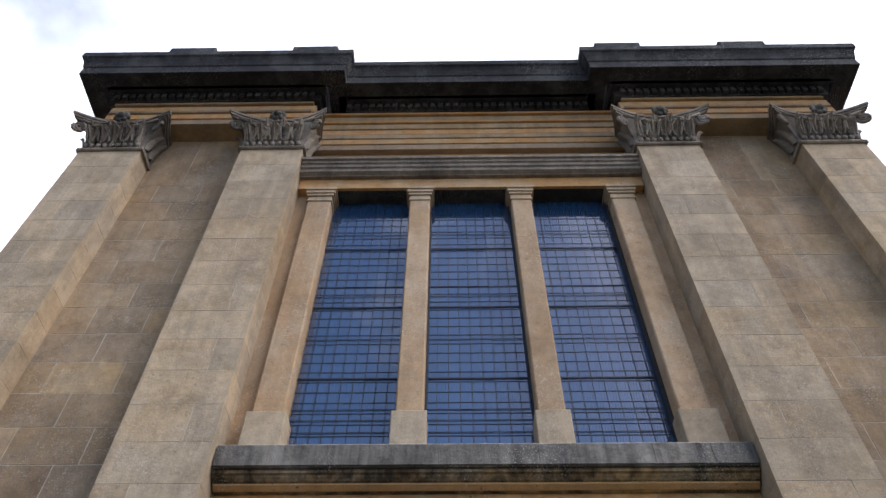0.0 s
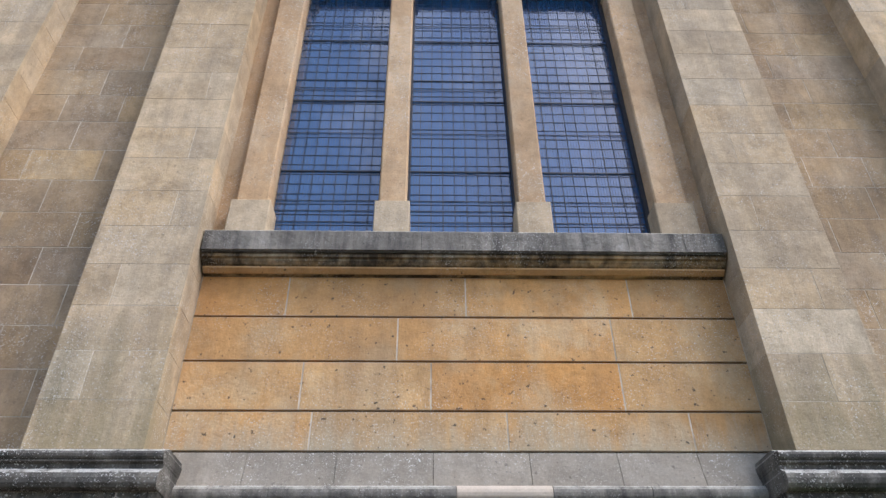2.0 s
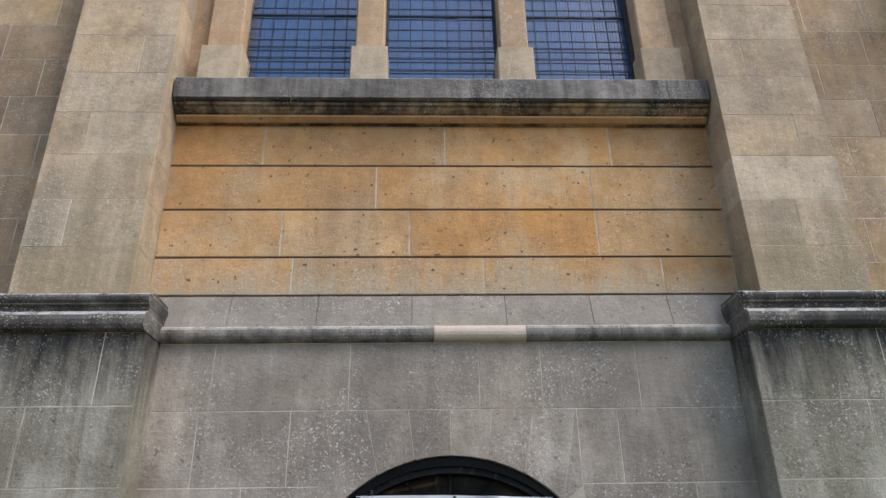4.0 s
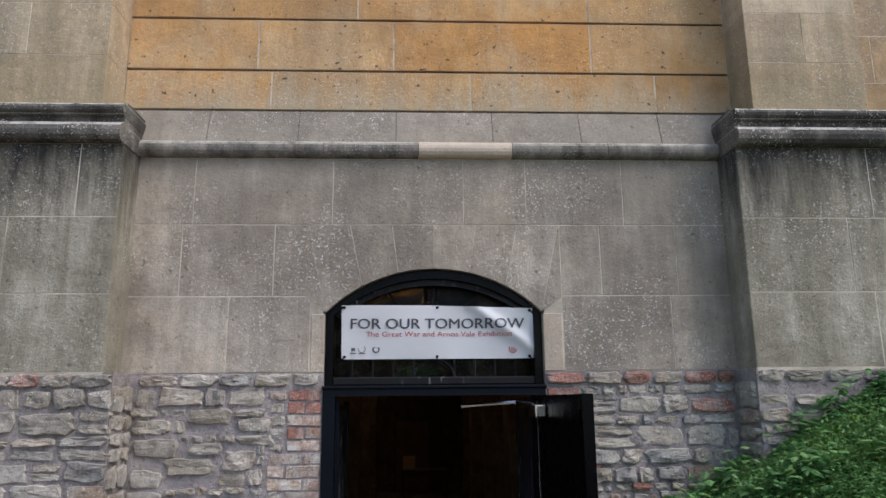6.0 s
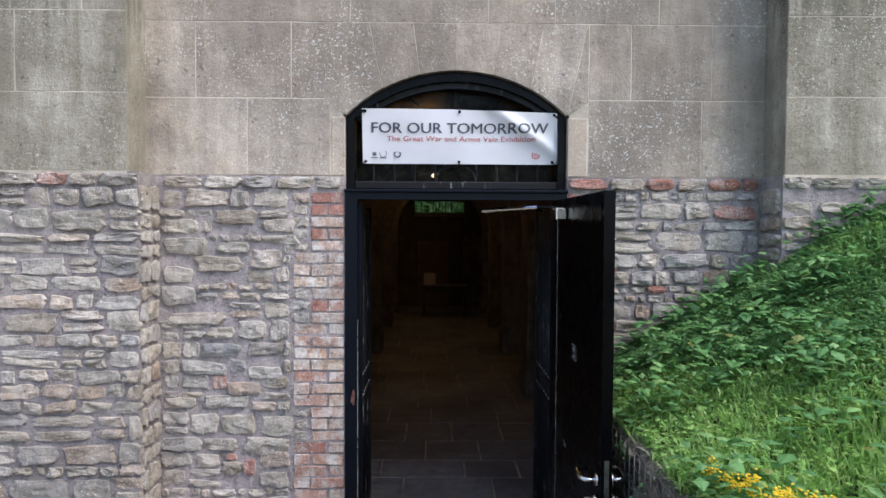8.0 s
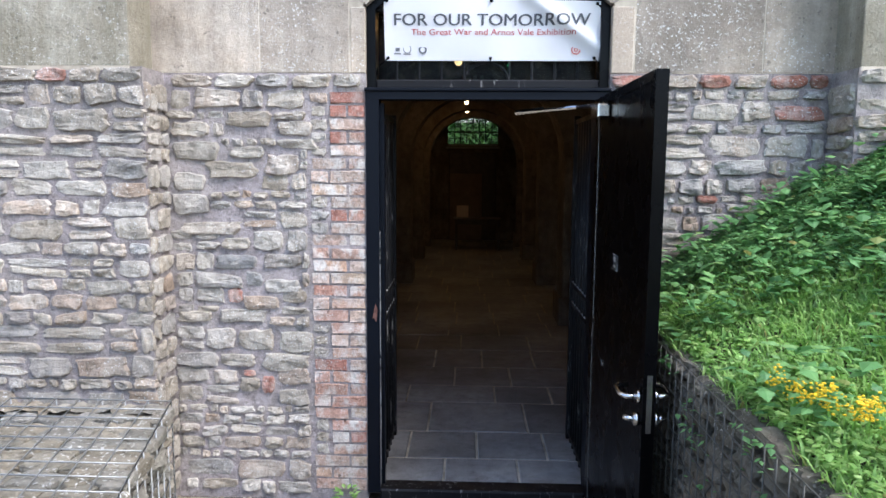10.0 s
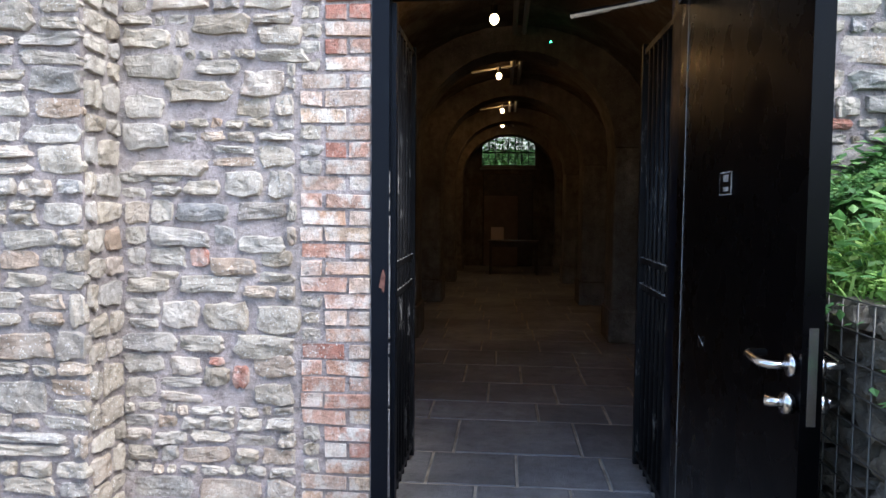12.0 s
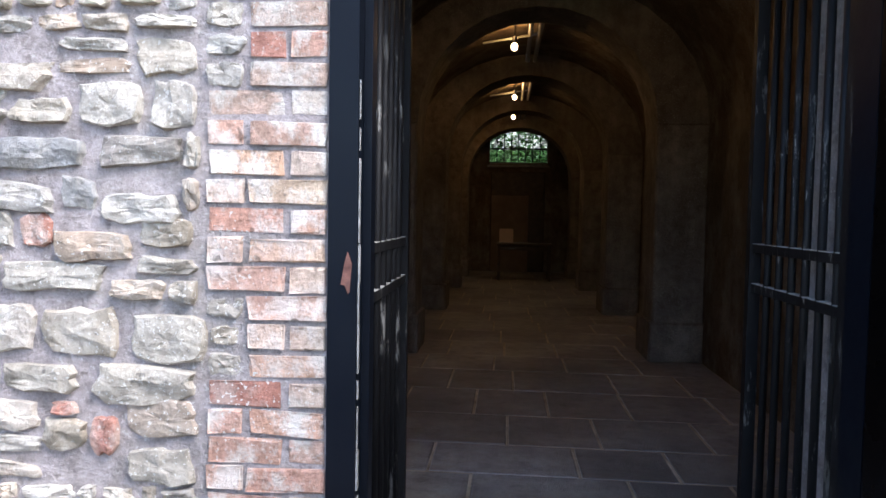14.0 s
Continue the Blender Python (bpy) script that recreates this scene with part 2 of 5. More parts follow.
M_BATH = stone("honey_limestone", [(0.50, 0.355, 0.20), (0.53, 0.405, 0.26), (0.51, 0.36, 0.20), (0.54, 0.435, 0.30)], (0.20, 0.165, 0.125), (0.54, 0.78), 0.7, 0.4, 0.35, 0.9, 0.3, 3.5, 0.35, (0.56, 0.455, 0.32), 0.6,
               runs=((4.0, 5.7, (0.20, 0.18, 0.105), 0.55),))
M_BROWN = stone("brown_limestone", [(0.31, 0.21, 0.125), (0.36, 0.25, 0.145), (0.33, 0.25, 0.17), (0.43, 0.295, 0.15)], (0.15, 0.12, 0.09), (0.54, 0.78), 0.7, 0.4, 0.35, 0.9, 0.3, 3.5, 0.3, (0.42, 0.35, 0.25), 0.65)
M_OCHRE = stone("ochre_limestone", [(0.59, 0.28, 0.08), (0.54, 0.295, 0.11), (0.56, 0.345, 0.155)], (0.30, 0.18, 0.09), (0.56, 0.80), 1.0, 0.35, 0.35, 0.9, 0.8, 5.0, 0.5, (0.57, 0.44, 0.27), 0.5, 1.7,
                runs=((4.15, 4.75, (0.44, 0.37, 0.26), 0.75),))
M_GREY = stone("grey_limestone", [(0.48, 0.40, 0.31), (0.53, 0.445, 0.345), (0.445, 0.375, 0.295), (0.55, 0.455, 0.345)], (0.20, 0.17, 0.135), (0.45, 0.60), 1.0, 0.25, 0.45, 0.9, 0.45, 6.0, 0.7, (0.62, 0.55, 0.455), 0.65, 1.6,
               runs=((3.9, 2.7, (0.21, 0.185, 0.145), 0.5),), settle=(0.56, 0.53, 0.45))
M_BUFF = stone("buff_limestone", [(0.50, 0.335, 0.19), (0.53, 0.36, 0.21), (0.47, 0.31, 0.17)], (0.30, 0.21, 0.13), (0.56, 0.8), 0.8, 0.35, 0.3, 0.9, 0.4, 4.0, 0.4, (0.58, 0.47, 0.33), 0.5)
M_REPAIR = stone("pale_repair_stone", [(0.52, 0.43, 0.335), (0.55, 0.455, 0.355)], (0.34, 0.28, 0.21), (0.58, 0.8), 0.4, 0.3, 0.3, 0.9, 0.2, 4.0, 0.3, (0.60, 0.52, 0.42), 0.4)
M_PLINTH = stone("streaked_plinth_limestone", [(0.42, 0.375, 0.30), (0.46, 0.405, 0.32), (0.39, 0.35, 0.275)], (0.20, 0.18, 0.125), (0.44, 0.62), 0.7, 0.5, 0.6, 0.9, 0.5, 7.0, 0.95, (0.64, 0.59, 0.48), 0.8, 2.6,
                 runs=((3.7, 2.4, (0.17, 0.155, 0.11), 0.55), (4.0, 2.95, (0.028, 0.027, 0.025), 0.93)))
M_SILL = stone("stained_sill_stone", [(0.30, 0.275, 0.235), (0.35, 0.315, 0.26), (0.27, 0.25, 0.215)], (0.055, 0.05, 0.045), (0.46, 0.62), 1.0, 0.6, 0.6, 0.9, 0.6, 9.0, 0.6, (0.46, 0.42, 0.35), 0.95, 2.6, settle=(0.52, 0.49, 0.41))
M_BED = stone("black_stained_moulding", [(0.44, 0.29, 0.13), (0.40, 0.28, 0.15)], (0.018, 0.017, 0.016), (0.50, 0.57), 1.0, 0.45, 0.5, 0.9, 0.6, 8.0, 0.7, (0.46, 0.40, 0.29), 0.9, 3.0)
M_DARK = stone("blackened_limestone", [(0.31, 0.28, 0.235), (0.36, 0.32, 0.26), (0.27, 0.245, 0.205)], (0.03, 0.029, 0.026), (0.37, 0.50), 1.0, 0.3, 0.6, 0.9, 0.4, 5.0, 0.75, (0.48, 0.45, 0.39), 0.8, settle=(0.60, 0.57, 0.50))
M_SOOT = stone("sooty_cornice_stone", [(0.030, 0.031, 0.034), (0.042, 0.042, 0.045)], (0.013, 0.013, 0.015), (0.5, 0.7), 0.6, 0.3, 0.5, 0.9, 0.3, 6.0, 0.35, (0.16, 0.16, 0.155), 0.7)
M_CAP = stone("carved_limestone", [(0.38, 0.32, 0.25), (0.42, 0.36, 0.285)], (0.07, 0.06, 0.05), (0.44, 0.62), 0.3, 0.2, 0.4)
M_JOINT = plain("pale_lime_joint", (0.47, 0.41, 0.32), 0.95, 0, 0.45, 4.0, 0.3, 0.2)
M_MORTAR = stone("grey_mortar", [(0.285, 0.25, 0.245), (0.315, 0.275, 0.265)], (0.15, 0.14, 0.135), (0.55, 0.8), 0.4, 0.1, 0.9, 0.95, 0.4, 14.0, 0.2)
M_RUBBLE = stone("rubble_stone", [(0.34, 0.30, 0.235), (0.265, 0.268, 0.27), (0.45, 0.40, 0.325), (0.30, 0.25, 0.185), (0.36, 0.335, 0.285), (0.38, 0.265, 0.185), (0.25, 0.245, 0.24), (0.47, 0.42, 0.345)],
                 (0.19, 0.16, 0.125), (0.54, 0.76), 1.0, 0.0, 0.7, 0.92, 0.5, 18.0, 0.6, (0.54, 0.495, 0.425), 0.7, 7.0)
M_BRICK = stone("limewashed_brick", [(0.48, 0.33, 0.255), (0.47, 0.235, 0.165), (0.54, 0.46, 0.38), (0.47, 0.29, 0.215), (0.46, 0.20, 0.135), (0.52, 0.37, 0.24), (0.56, 0.475, 0.39)],
                (0.45, 0.24, 0.18), (0.60, 0.80), 1.0, 0.0, 0.9, 0.9, 0.6, 24.0, 1.0, (0.66, 0.615, 0.55), 0.85, 11.0, 0.47)
M_BASKET = stone("basket_stone", [(0.30, 0.275, 0.22), (0.24, 0.235, 0.22), (0.36, 0.32, 0.25), (0.28, 0.235, 0.17)], (0.13, 0.12, 0.09), (0.5, 0.72), 0.9, 0.1, 0.9, 0.92, 0.6, 18.0, 0.35)
# darker basket stone: the shade under the overhanging growth is in its tones
M_SHADED = stone("shaded_basket_stone", [(0.20, 0.175, 0.135), (0.13, 0.122, 0.102), (0.27, 0.235, 0.185), (0.16, 0.13, 0.095)], (0.04, 0.045, 0.03), (0.5, 0.72), 0.5, 0.1, 0.9, 0.85, 0.6, 18.0, 0.15)
M_RED = stone("red_brick", [(0.38, 0.15, 0.10), (0.31, 0.16, 0.125), (0.40, 0.18, 0.13)], (0.22, 0.12, 0.10), (0.55, 0.8), 0.8, 0.0, 0.8, 0.9, 0.4, 20.0, 0.55, (0.58, 0.50, 0.43), 0.85, 10.0)
M_BLACK = worn_paint("black_gloss_paint", (0.0012, 0.0012, 0.0016), (0.08, 0.08, 0.08), 0.2, 0.80, 0.10)
M_FRAME = worn_paint("blue_black_frame_paint", (0.003, 0.0045, 0.008), (0.15, 0.15, 0.14), 0.3, 0.74, 0.12)
M_IRON = worn_paint("dusty_black_iron", (0.006, 0.006, 0.0068), (0.22, 0.215, 0.20), 0.4, 0.575, 0.22, (1, 1, 0.2))
M_RUST = plain("rusty_patch", (0.12, 0.05, 0.036), 0.9, 0, 0.4, 40.0, 0.3)
M_STEEL = plain("brushed_steel", (0.62, 0.62, 0.62), 0.22, 1.0, 0.08, 30.0, 0.02)
M_ZINC = plain("galvanised_wire", (0.30, 0.30, 0.29), 0.5, 0.8, 0.15, 30.0, 0.0)
M_WIRE = plain("dull_mesh_wire", (0.075, 0.072, 0.062), 0.5, 0.3, 0.2, 30.0, 0.0)
M_LEAD = plain("dark_lead", (0.03, 0.032, 0.038), 0.5, 0.3, 0.2, 30.0, 0.0)
M_DUST = plain("white_dust", (0.24, 0.238, 0.23), 0.95, 0, 0.5, 35.0, 0.2)
M_VINYL = plain("white_vinyl", (0.76, 0.745, 0.735), 0.62, 0, 0.03, 4.0, 0.0)
M_INK = plain("dark_grey_ink", (0.085, 0.09, 0.10), 0.5, 0, 0.1, 20.0, 0.0)
M_REDINK = plain("red_ink", (0.45, 0.07, 0.06), 0.5, 0, 0.1, 20.0, 0.0)
M_SLAB = stone("worn_flagstone", [(0.30, 0.292, 0.285), (0.37, 0.36, 0.35), (0.26, 0.253, 0.247)], (0.085, 0.083, 0.082), (0.48, 0.70), 0.3, 0.1, 0.4, 0.5)
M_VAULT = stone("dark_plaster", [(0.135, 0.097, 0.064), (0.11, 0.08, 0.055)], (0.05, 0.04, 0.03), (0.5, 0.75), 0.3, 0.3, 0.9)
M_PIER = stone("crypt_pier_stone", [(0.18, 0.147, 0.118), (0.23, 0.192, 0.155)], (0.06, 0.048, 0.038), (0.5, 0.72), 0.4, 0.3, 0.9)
M_GRAVEL = stone("pale_gravel", [(0.42, 0.35, 0.25), (0.36, 0.31, 0.24), (0.30, 0.26, 0.2)], (0.2, 0.17, 0.13), (0.5, 0.75), 0.6, 0.0, 1.0)
M_SOIL = stone("dark_soil", [(0.05, 0.038, 0.025), (0.07, 0.05, 0.03)], (0.03, 0.022, 0.016), (0.5, 0.75), 0.1, 0.0, 1.0)
M_WOODDARK = plain("dark_wood", (0.05, 0.032, 0.02), 0.6, 0, 0.4, 8.0, 0.2)
M_PAPER = plain("pale_paper", (0.55, 0.42, 0.32), 0.8, 0, 0.05, 8.0, 0.0)
M_BOARD = plain("faded_board", (0.16, 0.11, 0.08), 0.8, 0, 0.2, 4.0, 0.0)
M_BULB = glow("lit_bulb", (1.0, 0.70, 0.36), 2.5)
def dimming_glass(name):
    """Old window glass, its uneven tint added to dim the light seen through it."""
    m, n, l, bsdf = nodes_of(name)
    clear = n.new("ShaderNodeBsdfTransparent")
    l.new(ramp_of(n, l, noise_at(n, l, 7.0, 5, 0.65), [(0.35, (0.25, 0.25, 0.235)), (0.65, (0.68, 0.69, 0.65))]), clear.inputs["Color"])
    bsdf.inputs["Base Color"].default_value = (0.02, 0.02, 0.018, 1)
    bsdf.inputs["Roughness"].default_value = 0.2
    mix = n.new("ShaderNodeMixShader")
    mix.inputs[0].default_value = 0.1
    l.new(clear.outputs[0], mix.inputs[1])
    l.new(bsdf.outputs[0], mix.inputs[2])
    l.new(mix.outputs[0], n["Material Output"].inputs["Surface"])
    return m


M_DIM_GLASS = dimming_glass("dimming_glass")
M_GREEN = glow("green_lamp", (0.05, 1.0, 0.4), 3.0)


def glass_dark(name):
    m, n, l, bsdf = nodes_of(name)
    # the blue of the reflected sky is partly put into the base colour
    bsdf.inputs["Base Color"].default_value = (0.012, 0.07, 0.19, 1)
    bsdf.inputs["Roughness"].default_value = 0.04
    bsdf.inputs["IOR"].default_value = 2.6
    bump_of(n, l, noise_at(n, l, 3.0, 2), 0.10, 0.02, bsdf)
    return m


def leafy(name, a, b, c):
    m, n, l, bsdf = nodes_of(name)
    geo = n.new("ShaderNodeNewGeometry")
    col = ramp_of(n, l, geo.outputs["Random Per Island"], [(0.0, a), (0.6, b), (0.97, c), (1.0, (0.26, 0.24, 0.07))])
    col = mixed(n, l, 0.5, col, ramp_of(n, l, noise_at(n, l, 2.5, 3), [(0.3, (0.6, 0.65, 0.6)), (0.7, (1.25, 1.2, 1.0))]), "MULTIPLY")
    l.new(col, bsdf.inputs["Base Color"])
    bsdf.inputs["Roughness"].default_value = 0.5
    tr, add, out = n.new("ShaderNodeBsdfTranslucent"), n.new("ShaderNodeMixShader"), n["Material Output"]
    l.new(col, tr.inputs[0])
    add.inputs[0].default_value = 0.45
    l.new(bsdf.outputs[0], add.inputs[1])
    l.new(tr.outputs[0], add.inputs[2])
    l.new(add.outputs[0], out.inputs[0])
    return m


M_GLASS = glass_dark("leaded_window_glass")
M_LEAF = leafy("broad_leaves", (0.085, 0.22, 0.08), (0.165, 0.37, 0.13), (0.31, 0.51, 0.20))
M_GRASS = leafy("grass_blades", (0.18, 0.35, 0.085), (0.31, 0.53, 0.145), (0.47, 0.65, 0.25))
M_PETAL = plain("yellow_petals", (0.75, 0.50, 0.02), 0.6, 0, 0.2, 40.0, 0.0)

# ---- the large structure: facade ----
def ashlar(parent, x0, x1, y0, depth, rows, length, mat, back, seam=0.006, alt=0.5, chamfer=0.0015, cuts=None):
    """Courses of squared blocks as single pieces on a joint-coloured backing, which stands 3 mm behind their faces."""
    for i in range(len(rows) - 1):
        z0, z1 = rows[i], rows[i + 1]
        xs, x = [x0], x0 + length * (alt if i % 2 else 1.0) * rnd.uniform(0.8, 1.15)
        while x < x1 - 0.35 * length:
            xs.append(x)
            x += length * rnd.uniform(0.75, 1.25)
        xs.append(x1)
        if cuts is not None:
            xs = [x0] + [c for c in cuts[i] if x0 + 0.05 < c < x1 - 0.05] + [x1]
        for a, b in zip(xs[:-1], xs[1:]):
            s = Shape().bevelled(a + seam / 2, b - seam / 2, y0 + rnd.uniform(-0.001, 0.001), y0 + depth, z0 + seam / 2, z1 - seam / 2, chamfer)
            part("stone_block", s, mat, parent)


def side(k, a, b):
    """The stretch between two offsets on one side (k = -1 or 1) of the centre line."""
    return (XC + k * a, XC + k * b) if k > 0 else (XC - b, XC - a)


# lower grey wall over the door: an arched opening 1.376 wide goes through it
HALF, SPRING, RISE, WTOP, WBOT = 0.688, 2.862, 0.278, 3.88, 2.49
RAD = (HALF ** 2 + RISE ** 2) / (2 * RISE)


def arch_z(dx):
    return SPRING + math.sqrt(max(0.0, RAD ** 2 - dx ** 2)) - (RAD - RISE)


low_wall = structure("wall_lower_ashlar", Shape().box(XC - 1.93, XC - HALF - 0.012, W + 0.0018, W + 0.5, WBOT, WTOP).box(XC + HALF + 0.012, XC + 1.93, W + 0.0018, W + 0.5, WBOT, WTOP)
                     .plate([(XC - HALF - 0.012, SPRING)] + [(XC + (HALF + 0.012) * k / 12, arch_z(HALF * k / 12) + 0.01) for k in range(-12, 13)] + [(XC + HALF + 0.012, WTOP), (XC - HALF - 0.012, WTOP)], W + 0.0018, W + 0.5),
                     M_JOINT, "weathered grey ashlar wall over an arched doorway", "wall")
ashlar(low_wall, XC - 1.92, XC + 1.92, W, 0.12, [3.43, WTOP - 0.002], 0.8, M_GREY, None, cuts=[(-1.339, -0.449, 0.403, 0.815, 1.458)])
ashlar(low_wall, XC - 1.92, XC - HALF - 0.09, W, 0.12, [WBOT, 2.965, 3.43], 0.62, M_GREY, None, cuts=[(-1.082,), (-1.399, -0.813)])
ashlar(low_wall, XC + HALF + 0.13, XC + 1.92, W, 0.12, [WBOT, 2.965, 3.43], 0.62, M_GREY, None)
# voussoirs round the arch
for i in range(6):
    a, b = -HALF + 2 * HALF * i / 6, -HALF + 2 * HALF * (i + 1) / 6
    out_a, out_b = a * 1.18, b * 1.18
    pts = [(XC + a + (b - a) * k / 4, arch_z(a + (b - a) * k / 4) + 0.002) for k in range(5)]
    pts = [(x + (0.003 if k == 0 else -0.003 if k == 4 else 0), z) for k, (x, z) in enumerate(pts)]
    part("arch_stone", Shape().plate(pts + [(XC + out_b - 0.003, 3.427), (XC + out_a + 0.003, 3.427)], W - 0.001, W + 0.12), M_GREY, low_wall)
for k in (-1, 1):
    x0, x1 = side(k, HALF + 0.003, HALF + (0.085 if k < 0 else 0.125))
    part("jamb_stone", Shape().bevelled(x0, x1, W - 0.001, W + 0.12, WBOT, SPRING - 0.01, 0.004), M_REPAIR if k > 0 else M_GREY, low_wall)
    xo = XC + k * HALF * 1.18
    part("jamb_stone", Shape().plate([(XC + k * (HALF + 0.003), SPRING + 0.0), (XC + k * (HALF + 0.127), SPRING + 0.09), (XC + k * (HALF + 0.127), 3.427), (xo, 3.427)], W - 0.0005, W + 0.12), M_GREY, low_wall)

# string course: torus and sloped weathering above it
tor = [(W + 0.2, WTOP)] + [(W - 0.01 - 0.055 * math.cos(a), WTOP + 0.055 + 0.055 * math.sin(a)) for a in [math.pi * (k / 8 - 0.5) for k in range(9)]] + [(W - 0.0, WTOP + 0.115), (W + 0.2, WTOP + 0.115)]
string = structure("trim_string_course", Shape(), M_DARK, "lichened stone string course under a sloped weathering", "trim")
edges = [-1.95, -1.3, -0.72, -0.1, 0.52, 1.16, 1.95]
for i, (a, b) in enumerate(zip(edges[:-1], edges[1:])):
    part("string_stone", Shape().prism(tor, XC + a + 0.002, XC + b - 0.002), M_REPAIR if i == 3 else M_SILL, string, smooth=False)
for a, b in zip([-2.06, -1.5, -0.9, -0.25, 0.4, 1.0, 1.55], [-1.5, -0.9, -0.25, 0.4, 1.0, 1.55, 2.06]):
    part("weathering_stone", Shape().prism([(W + 0.2, 3.99), (W + 0.0, 3.99), (W + 0.075, 4.24), (W + 0.2, 4.24)], XC + a + 0.002, XC + b - 0.002), M_GREY, string)

# ochre panel with four tall courses and open grooves
GR = [4.242, 4.535, 4.921, 5.298, 5.668]
panel = structure("wall_ochre_panel", Shape().box(XC - 2.09, XC + 2.09, W + 0.105, W + 0.5, 4.2, 5.8), M_DARK, "orange-ochre limestone panel in four grooved courses", "wall")
for i in range(4):
    part("course_bed", Shape().box(XC - 2.084, XC + 2.084, W + 0.0765, W + 0.2, GR[i] + 0.0145, GR[i + 1] - 0.0025), M_JOINT, panel)
    xs = (-2.085,) + ((-1.1, 0.266, 1.555), (-1.2, -0.268, 1.115), (-0.522, 1.107), (-1.39, 0.0, 1.292))[i] + (2.085,)
    for a, b in zip(xs[:-1], xs[1:]):
        if b - a > 0.12:
            part("stone_block", Shape().bevelled(XC + a + 0.003, XC + b - 0.003, W + 0.075, W + 0.2, GR[i] + 0.014, GR[i + 1] - 0.002, 0.004), M_OCHRE, panel)

# sill and its bed mouldings
sill = structure("window_sill", Shape(), M_GREY, "grey stained stone window sill on stepped mouldings", "sill")
xs = [-2.075, -1.2, -0.35, 0.42, 1.3, 1.75, 2.075]
for a, b in zip(xs[:-1], xs[1:]):
    part("sill_stone", Shape().prism([(4.505, 5.795), (4.505, 5.975), (4.52, 5.99), (4.75, 6.06), (5.2, 6.06), (5.2, 5.795)], XC + a + 0.0015, XC + b - 0.0015), M_SILL, sill)
BED = [(4.545, 5.793), (4.545, 5.755), (4.57, 5.75), (4.575, 5.735), (4.60, 5.715), (4.625, 5.71), (4.63, 5.69), (4.66, 5.685), (4.665, 5.667), (4.8, 5.667), (4.8, 5.793)]
for a, b in ((-2.075, -0.7), (-0.7, 0.66), (0.66, 2.075)):
    part("bed_moulding", Shape().prism(BED, XC + a + 0.001, XC + b - 0.001), M_BED, sill, "moulding with black water stains")
part("lower_fillet", Shape().prism([(4.615, 5.708), (4.615, 5.692), (4.655, 5.668), (4.7, 5.668), (4.7, 5.708)], XC - 2.07, XC + 2.07), M_OCHRE, sill)
part("drip_edge", Shape().prism([(4.52, 5.7945), (4.52, 5.782), (4.6, 5.782), (4.6, 5.7945)], XC - 2.07, XC + 2.07), M_DARK, sill)

# upper wall round the window and over it
GY = 4.845                    # the plane of the window glass
LINT = 9.70
up = structure("wall_upper", Shape().box(XC - 2.1, XC + 2.1, W + 0.1, W + 0.55, LINT + 0.02, 11.5), M_OCHRE, "honey-coloured limestone wall over the tall window", "wall")
for k in (-1, 1):
    x0, x1 = side(k, 1.90, 2.10)
    part("jamb_stone", Shape().box(x0, x1, W + 0.08, W + 0.55, 6.04, LINT + 0.02), M_BUFF, up)
lintel = structure("trim_lintel", Shape(), M_BATH, "moulded limestone lintel over the three lights", "trim")
part("fascia", Shape().box(XC - 2.075, XC + 2.075, W - 0.02, W + 0.45, LINT, 9.885), M_OCHRE, lintel)
# thin near-black sheet added under the fascia, back to the glass
part("soffit", Shape().box(XC - 1.9, XC + 1.9, W + 0.02, GY + 0.03, LINT - 0.006, LINT - 0.0005), M_SOOT, lintel, "near-black underside")
part("crown_moulding", Shape().prism([(4.45, 10.165), (4.45, 10.12), (4.475, 10.11), (4.475, 10.065), (4.495, 10.05), (4.495, 10.0), (4.515, 9.985), (4.515, 9.93), (4.56, 9.90), (4.56, 9.887), (4.9, 9.887), (4.9, 10.165)], XC - 2.078, XC + 2.078), M_CAP, lintel)

